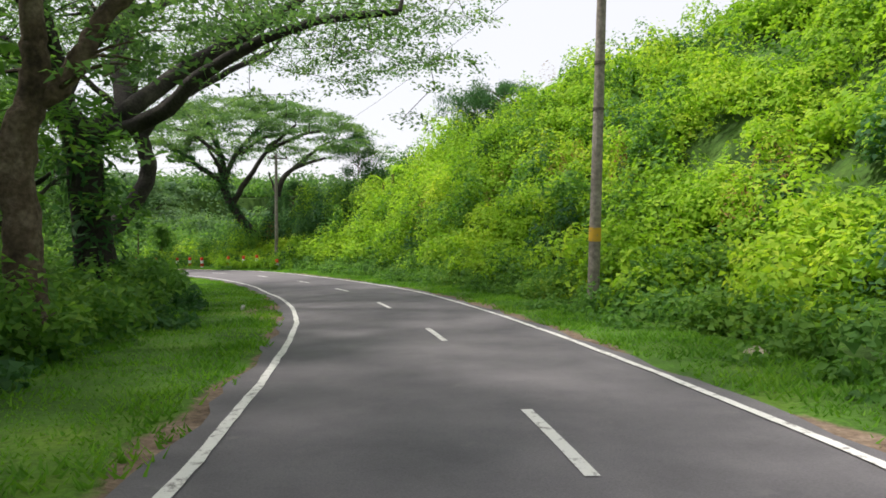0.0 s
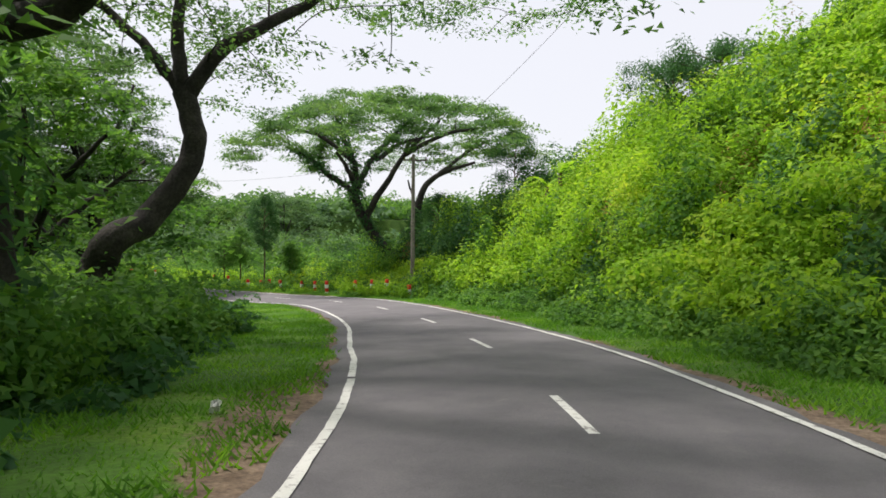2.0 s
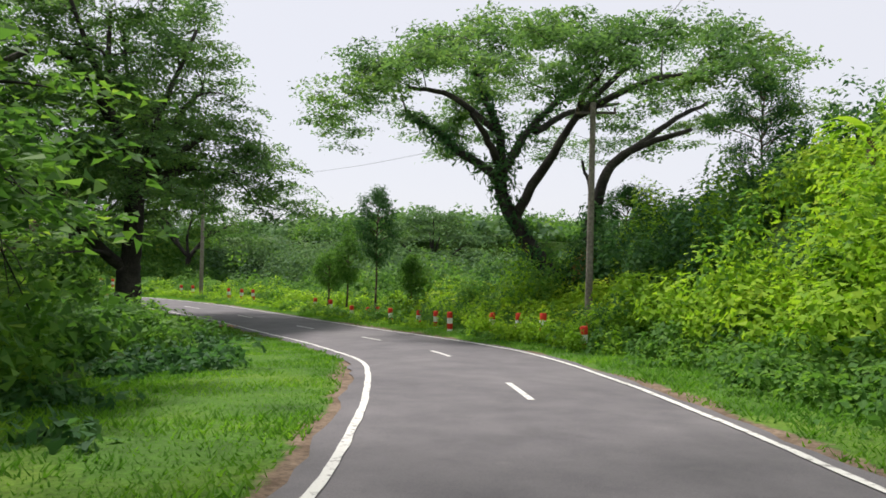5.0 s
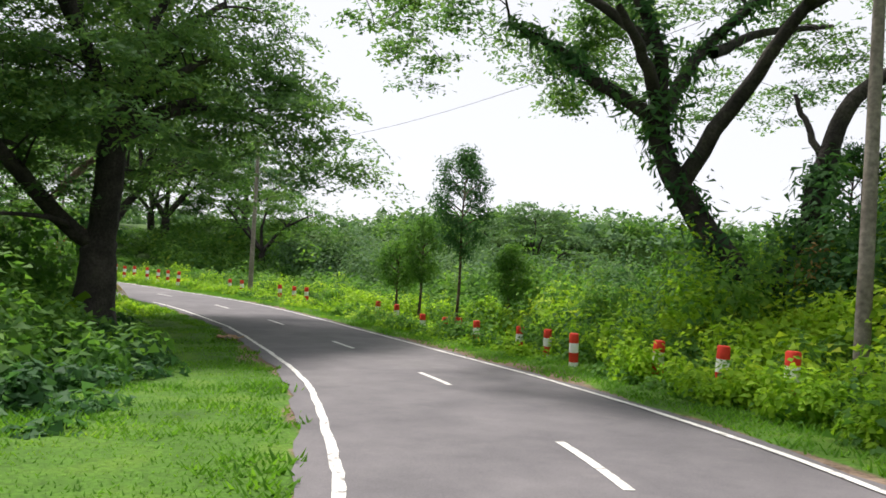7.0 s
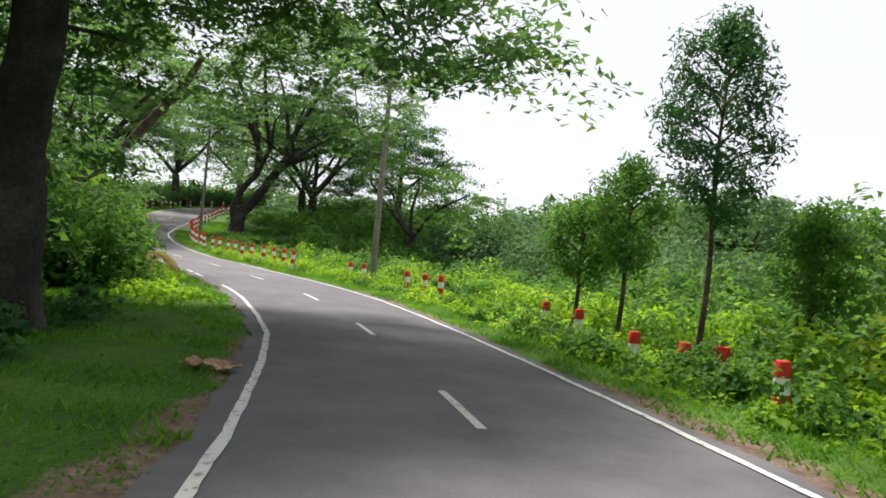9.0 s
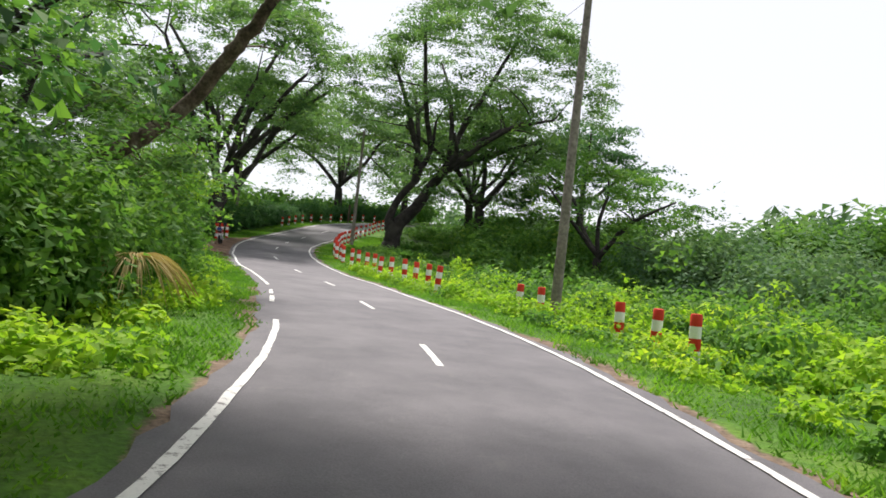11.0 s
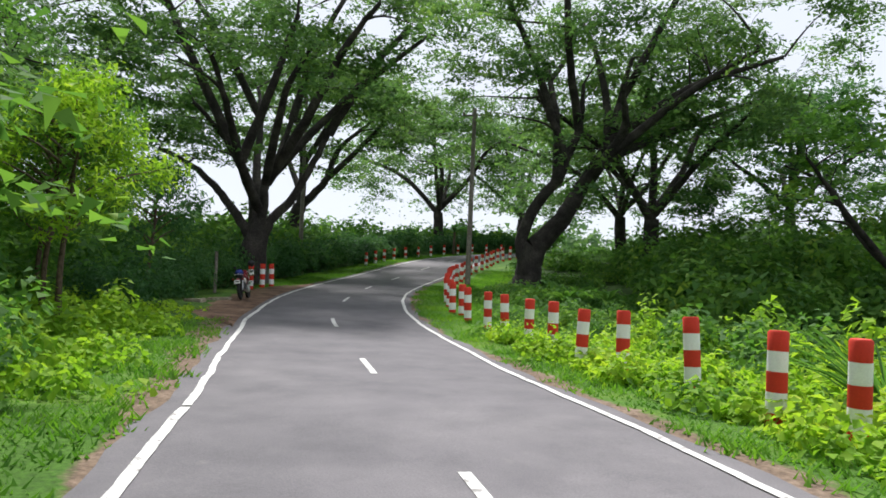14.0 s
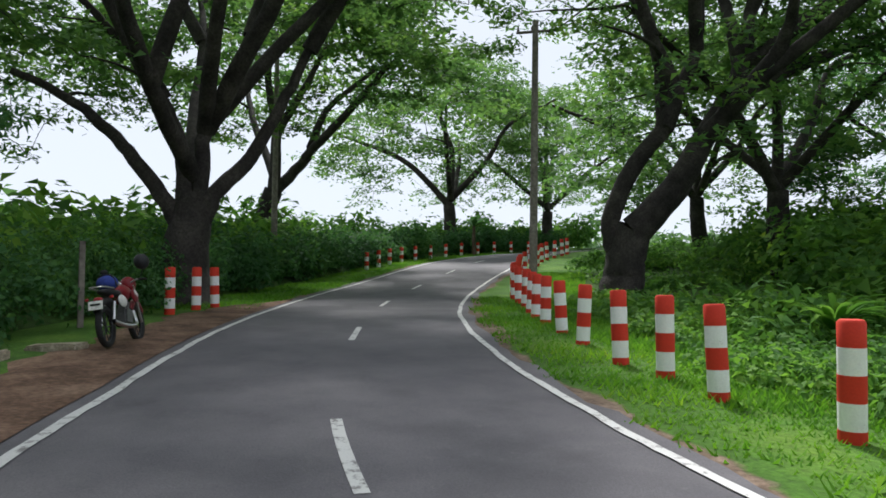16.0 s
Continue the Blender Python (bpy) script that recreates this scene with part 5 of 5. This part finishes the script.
RUBBER = flat_paint("rubber", (0.02, 0.02, 0.02), 0.8)
CHROME = flat_paint("bright_metal", (0.55, 0.55, 0.55), 0.3, 1.0)
ENGINE = flat_paint("engine_metal", (0.16, 0.16, 0.16), 0.5, 0.7)
BLUE = flat_paint("cloth_blue", (0.03, 0.05, 0.24), 0.8)
MAROON = flat_paint("tank_red", (0.20, 0.012, 0.018), 0.3)
TYRE_RIM = flat_paint("wheel_black", (0.03, 0.03, 0.032), 0.45)
BLACK = flat_paint("black_plastic", (0.02, 0.02, 0.022), 0.5)
PLATE = flat_paint("plate_white", (0.75, 0.74, 0.70), 0.5)
LENS = flat_paint("lamp_lens", (0.70, 0.70, 0.70), 0.1)
RED = flat_paint("red_plastic", (0.35, 0.03, 0.03), 0.3)


def torus(R, r, n=28, k=10):
    bm = bmesh.new()
    g = [[bm.verts.new(((R + r * math.cos(6.28319 * j / k)) * math.cos(6.28319 * i / n), r * math.sin(6.28319 * j / k), (R + r * math.cos(6.28319 * j / k)) * math.sin(6.28319 * i / n))) for j in range(k)] for i in range(n)]
    for i in range(n):
        for j in range(k):
            bm.faces.new((g[i][j], g[i][(j + 1) % k], g[(i + 1) % n][(j + 1) % k], g[(i + 1) % n][j])).smooth = True
    return bm


def bent_tube(pts, r, sides=8):
    hp = Heap()
    line = smooth_line(pts, 4)
    tube(hp, line, np.full(len(line), r), sides)
    bm = bmesh.new()
    vs = [bm.verts.new(v) for v in np.vstack(hp.v)]
    for f in np.vstack(hp.f):
        bm.faces.new([vs[i] for i in f]).smooth = True
    return bm


def lump(sx, sy, sz, at=(0, 0, 0), turn=0.0, seg=12):
    bm = bmesh.new()
    bmesh.ops.create_uvsphere(bm, u_segments=seg, v_segments=8, radius=1.0)
    bmesh.ops.transform(bm, matrix=Matrix.Translation(at) @ Matrix.Rotation(turn, 4, "Y") @ Matrix.Diagonal((sx, sy, sz, 1)), verts=bm.verts)
    for f in bm.faces:
        f.smooth = True
    return bm


def block(sx, sy, sz, at=(0, 0, 0), turn=0.0, bevel=0.01):
    bm = bmesh.new()
    bmesh.ops.create_cube(bm, size=1.0)
    bmesh.ops.transform(bm, matrix=Matrix.Translation(at) @ Matrix.Rotation(turn, 4, "Y") @ Matrix.Diagonal((sx, sy, sz, 1)), verts=bm.verts)
    bmesh.ops.bevel(bm, geom=bm.edges[:], offset=bevel, segments=2, affect="EDGES")
    return bm


def motorcycle(m):
    bike = new("motorcycle", None)
    for nm, x in (("front_wheel", 0.66), ("rear_wheel", -0.62)):
        w = part(nm, torus(0.235, 0.022), TYRE_RIM, bike, "black spoked wheel rim")
        w.location = (x, 0, 0.30)
        part("tyre", torus(0.265, 0.045), RUBBER, w, "black rubber tyre")
        for a in range(10):
            u = 6.28319 * a / 10
            part("spoke", bent_tube([(0, 0, 0), (0.12 * math.cos(u), 0.01, 0.12 * math.sin(u)), (0.235 * math.cos(u), 0, 0.235 * math.sin(u))], 0.009, 4), TYRE_RIM, w)
    part("frame", bent_tube([(0.40, 0, 0.80), (0.25, 0, 0.55), (0.18, 0, 0.32), (-0.15, 0, 0.30), (-0.35, 0, 0.55), (-0.60, 0, 0.68)], 0.025), BLACK, bike)
    for y in (-0.09, 0.09):
        part("fork_leg", bent_tube([(0.66, y, 0.30), (0.54, y, 0.62), (0.44, y, 0.92)], 0.022), CHROME, bike)
        part("rear_shock", bent_tube([(-0.55, y, 0.32), (-0.48, y, 0.5), (-0.42, y, 0.66)], 0.025), CHROME, bike)
        part("mirror", lump(0.02, 0.06, 0.04, (0.38, y * 3.4, 1.18)), BLACK, bike)
        part("mirror_stem", bent_tube([(0.38, y * 2.6, 0.98), (0.38, y * 3.0, 1.08), (0.38, y * 3.4, 1.17)], 0.006), BLACK, bike)
    part("handlebar", bent_tube([(0.30, -0.36, 0.98), (0.40, -0.18, 1.00), (0.43, 0, 0.94), (0.40, 0.18, 1.00), (0.30, 0.36, 0.98)], 0.014), CHROME, bike)
    part("headlamp", lump(0.09, 0.10, 0.10, (0.53, 0, 0.88)), LENS, bike, "round headlamp")
    part("tank", lump(0.27, 0.13, 0.13, (0.17, 0, 0.80), 0.12), MAROON, bike, "dark red fuel tank")
    for y in (-0.135, 0.135):
        part("side_panel", lump(0.17, 0.03, 0.09, (-0.20, y, 0.66), 0.2), PLATE, bike, "white plastic side panel")
        part("tank_shroud", lump(0.16, 0.03, 0.10, (0.34, y, 0.74), 0.5), MAROON, bike, "red and white tank shroud")
        part("shroud_stripe", lump(0.10, 0.012, 0.035, (0.34, y * 1.2, 0.77), 0.5), PLATE, bike, "white stripe")
        part("indicator", lump(0.035, 0.03, 0.025, (-0.74, y * 1.3, 0.72)), RED, bike, "amber-red indicator lamp")
        part("grip", bent_tube([(0.30, y * 2.65, 0.98), (0.34, y * 2.1, 0.99), (0.37, y * 1.7, 0.995)], 0.02), RUBBER, bike, "black rubber grip")
    part("luggage_rack", bent_tube([(-0.45, -0.12, 0.86), (-0.80, -0.10, 0.88), (-0.86, 0, 0.88), (-0.80, 0.10, 0.88), (-0.45, 0.12, 0.86)], 0.012), CHROME, bike)
    part("headlamp_cowl", lump(0.10, 0.13, 0.14, (0.49, 0, 0.93), 0.2), MAROON, bike, "dark red headlamp cowl")
    part("seat", lump(0.38, 0.12, 0.06, (-0.32, 0, 0.80), 0.06), BLACK, bike, "black padded seat")
    part("engine", block(0.30, 0.24, 0.26, (0.08, 0, 0.42), 0.15, 0.03), ENGINE, bike)
    part("cylinder", block(0.12, 0.14, 0.20, (0.20, 0, 0.58), 0.5, 0.02), ENGINE, bike)
    part("exhaust", bent_tube([(0.25, -0.1, 0.5), (0.25, -0.14, 0.3), (0.0, -0.15, 0.26), (-0.4, -0.16, 0.30), (-0.75, -0.17, 0.36)], 0.035), CHROME, bike)
    part("front_mudguard", bent_tube([(0.92, 0, 0.46), (0.80, 0, 0.62), (0.62, 0, 0.64), (0.42, 0, 0.52)], 0.05, 8), MAROON, bike)
    part("rear_mudguard", bent_tube([(-0.35, 0, 0.66), (-0.62, 0, 0.68), (-0.86, 0, 0.52)], 0.06, 8), BLACK, bike)
    part("tail_lamp", lump(0.04, 0.07, 0.04, (-0.78, 0, 0.70)), RED, bike, "red tail lamp")
    part("number_plate", block(0.012, 0.20, 0.13, (-0.90, 0, 0.62), 0.25, 0.004), PLATE, bike, "white number plate")
    part("plate_bar", block(0.006, 0.14, 0.03, (-0.908, 0, 0.63), 0.25, 0.002), BLACK, bike)
    part("side_stand", bent_tube([(0.0, 0.10, 0.30), (0.02, 0.16, 0.15), (0.04, 0.22, 0.03)], 0.012), ENGINE, bike)
    bike.matrix_basis = m
    return tagged(bike, "dark red and white motorcycle parked on bare earth beside the hedge", "motorcycle")


BIKE = pose(-77.2, 63.62, -3.285, 0, 0, 165) @ pose(0, 0, 0, -9, 0, 0)
motorcycle(BIKE)
bundle = new("cloth_bundle", None)
part("bag", lump(0.19, 0.15, 0.12), BLUE, bundle)
part("strap", bent_tube([(-0.05, -0.16, -0.08), (-0.05, -0.10, 0.09), (-0.05, 0, 0.125), (-0.05, 0.10, 0.09), (-0.05, 0.16, -0.08)], 0.012), BLACK, bundle, "dark strap")
bundle.matrix_world = BIKE @ pose(-0.36, 0, 0.95)
tagged(bundle, "rolled blue cloth bundle on the motorcycle's seat", "bundle")
hel = new("helmet", None)
part("shell", lump(0.14, 0.12, 0.13), BLACK, hel)
part("visor", lump(0.08, 0.10, 0.06, (0.075, 0, 0.0)), LENS, hel, "clear scratched visor")
hel.matrix_world = BIKE @ pose(0.36, -0.30, 1.27)
tagged(hel, "black helmet hung on the motorcycle's mirror", "helmet")


def on_verge(s, l, dz=0.0):
    p = along(s, l)
    return (p.x, p.y, p.z + dz)


def sheet(name, at, w, d, seed, mat, label, category, turn=0, crumple=0.06):
    """A thin, crumpled sheet that lies on the grass."""
    r = random.Random(seed)
    bm = bmesh.new()
    n = 9
    v = [[bm.verts.new(((i / n - 0.5) * w + r.uniform(-0.03, 0.03), (j / n - 0.5) * d + r.uniform(-0.03, 0.03), 0.05 + r.uniform(0, crumple) + crumple * math.sin(i * 1.1 + seed) * 0.5)) for j in range(n + 1)] for i in range(n + 1)]
    for i in range(n):
        for j in range(n):
            if r.random() > (0.35 if i in (0, n - 1) and j in (0, n - 1) else 0.02):
                bm.faces.new((v[i][j], v[i + 1][j], v[i + 1][j + 1], v[i][j + 1]))
    geo = bmesh.ops.extrude_face_region(bm, geom=bm.faces[:])
    bmesh.ops.translate(bm, vec=(0, 0, 0.006), verts=[g for g in geo["geom"] if isinstance(g, bmesh.types.BMVert)])
    me = bpy.data.meshes.new(name)
    bm.to_mesh(me)
    bm.free()
    me.materials.append(mat)
    ob = new(name, me)
    ob.matrix_world = pose(*at, 0, 0, turn)
    return tagged(ob, label, category)


CARD = two_scale("cardboard", (0.30, 0.17, 0.10), (0.42, 0.26, 0.17), (0.55, 0.38, 0.27), 4, 30, 0.9, 0.004)
BAG = two_scale("plastic_bag", (0.55, 0.55, 0.53), (0.68, 0.68, 0.66), (0.78, 0.78, 0.76), 6, 40, 0.5, 0.004)
STONE = two_scale("pale_stone", (0.24, 0.20, 0.14), (0.36, 0.31, 0.23), (0.48, 0.43, 0.34), 3, 20, 0.9, 0.02)
sheet("cardboard", on_verge(65.6, -2.95), 0.78, 0.36, 3, CARD, "flattened torn cardboard lying on the verge", "cardboard", 35)
sheet("plastic_bag", on_verge(71.5, -5.9), 0.45, 0.35, 4, BAG, "crumpled white plastic bag lying in the grass", "litter", 10, 0.14)
sheet("plastic_bag", on_verge(20.0, -3.7), 0.09, 0.07, 5, BAG, "small crumpled white litter in the grass", "litter", 60, 0.08)
sheet("leaf_litter", on_verge(59.4, -6.0), 0.5, 0.25, 6, CARD, "brown scrap lying in the grass", "litter", 80)


def stone(at, r, seed, label):
    bm = bmesh.new()
    bmesh.ops.create_icosphere(bm, subdivisions=3, radius=r)
    for v in bm.verts:
        v.co *= 1 + 0.35 * noise.noise(v.co * (2.2 / r) + Vector((seed, 0, 0)))
        v.co.z *= 0.6
    me = bpy.data.meshes.new("stone")
    bm.to_mesh(me)
    bm.free()
    me.materials.append(STONE)
    ob = new("stone", me)
    ob.matrix_world = pose(*at)
    return tagged(ob, label, "stone")


stone(on_verge(9.6, 4.5, 0.0), 0.19, 1, "pale beige stone in the grass beside the bank")
stone(on_verge(8.0, 5.9, 0.0), 0.18, 2, "pale beige stone in the grass beside the bank")


def kerb_stone(at, length, turn, seed):
    """A broken slab with uneven faces."""
    bm = block(length, 0.30, 0.16, bevel=0.03)
    bmesh.ops.subdivide_edges(bm, edges=bm.edges[:], cuts=2, use_grid_fill=True)
    for v in bm.verts:
        v.co += Vector((noise.noise(v.co * 3 + Vector((seed, 0, 0))), noise.noise(v.co * 3 + Vector((0, seed, 0))), noise.noise(v.co * 4 + Vector((0, 0, seed))))) * 0.05
    me = bpy.data.meshes.new("kerb_stone")
    bm.to_mesh(me)
    bm.free()
    me.materials.append(STONE)
    ob = new("kerb_stone", me)
    ob.matrix_world = pose(*at, 3, -4, turn)
    return tagged(ob, "broken pale kerb slab half sunk in bare earth", "kerb stone")


kerb_stone((-76.9, 62.75, -3.32), 0.85, 62, 1)
kerb_stone((-76.25, 61.95, -3.38), 0.75, 48, 2)
fence_post = new("fence_post", None)
part("shaft", block(0.11, 0.10, 2.0, (0, 0, 0.75), 0, 0.012), CONCRETE, fence_post)
part("cap", block(0.12, 0.11, 0.05, (0, 0, 1.77), 0, 0.012), CONCRETE, fence_post)
fence_post.matrix_world = pose(*on_verge(118.0, -4.98, -0.15), 1, 2, 15)
tagged(fence_post, "grey concrete fence post standing in the hedge", "fence post")


def blade_fan(name, at, n, length, width, seed, mat, label, category, droop=0.6, up=1.0, spread=1.0):
    """Long arching leaves that spring from one point: palms, straw and tall grasses."""
    rng = np.random.RandomState(seed)
    hp = Heap()
    for k in range(n):
        a = rng.uniform(0, 6.283)
        d = np.array([math.cos(a) * spread, math.sin(a) * spread, up * rng.uniform(0.5, 1.2)])
        d /= np.linalg.norm(d)
        L = length * rng.uniform(0.7, 1.15)
        side = np.cross(d, (0, 0, 1.0))
        side /= np.linalg.norm(side) + 1e-6
        u = np.linspace(0, 1, 7)
        c = d[None] * (u * L)[:, None]
        c[:, 2] -= droop * L * u ** 2
        w = width * np.sin(np.pi * np.clip(u * 0.92 + 0.08, 0, 1)) * rng.uniform(0.7, 1.2)
        v = np.concatenate([c - side * w[:, None], c + (0, 0, -0.02), c + side * w[:, None]])
        f = [(i, i + 7, i + 8, i + 1) for i in range(6)] + [(i + 7, i + 14, i + 15, i + 8) for i in range(6)]
        hp.add(v, np.array(f))
    ob = new(name, hp.mesh(name, mat))
    ob.matrix_world = pose(*at)
    return tagged(ob, label, category)


blade_fan("straw_heap", on_verge(81.2, -4.85, 0.9), 120, 1.15, 0.016, 61, STRAW, "heap of dry yellow straw hanging from the bank", "straw", 0.95, 0.7)
blade_fan("tall_grass", on_verge(82.7, -5.5, 0.6), 40, 1.5, 0.02, 62, LEAF_MID, "tuft of long arching grass on the bank", "grass tuft", 0.6, 1.2)
blade_fan("tall_grass", on_verge(97.6, 6.2, -0.1), 70, 2.0, 0.022, 63, LEAF_MID, "tuft of long upright grass behind the posts", "grass tuft", 0.35, 2.0)
blade_fan("tall_grass", at_ground(13.60, 35.00, 1.2), 70, 2.2, 0.035, 64, LEAF_MID, "tuft of long grass on the bank", "grass tuft", 0.4, 2.2)
for k, (x, y, z, L) in enumerate(((-113.0, 84.6, 2.6, 2.4), (-3.6, 49.8, 3.6, 2.2), (-4.4, 51.4, 3.0, 2.0), (-13.9, 66.2, 2.2, 2.4))):
    palm = new("palm", None)
    g = at_ground(x, y)
    palm.matrix_world = pose(x, y, g[2])
    part("trunk", ring_solid([(0.16, -0.3), (0.13, (z - g[2]) * 0.5), (0.11, z - g[2])], 10, True, 0.01, k), BARK_BROWN, palm)
    fr = blade_fan("frond", (0, 0, 0), 16 if k in (0, 3) else 8, L, 0.22, 70 + k, (LEAF_DARK, LEAF_BRIGHT, LEAF_BRIGHT, LEAF_MID)[k], "", "", 0.55, 1.1)
    if "category" in fr:
        del fr["category"]
    fr.parent = palm
    fr.matrix_world = pose(x, y, z)
    tagged(palm, "palm with arching green fronds among the trees", "palm")
for k, (a, b) in enumerate(((116.0, 8.6), (117.2, 9.3), (118.6, 8.9), (119.8, 10.0), (117.9, 10.6), (121.0, 9.2))):
    blade_fan("broad_leaved_plant", on_verge(a, b, 0.25), 26, 1.5, 0.075, 90 + k, LEAF_MID, "clump of long broad-bladed leaves in the scrub", "plant", 0.5, 1.5)
blade_fan("banana_plant", on_verge(68.8, -7.0, 0.2), 6, 1.9, 0.26, 81, LEAF_BRIGHT, "young banana plant with broad bright leaves", "plant", 0.3, 2.6)
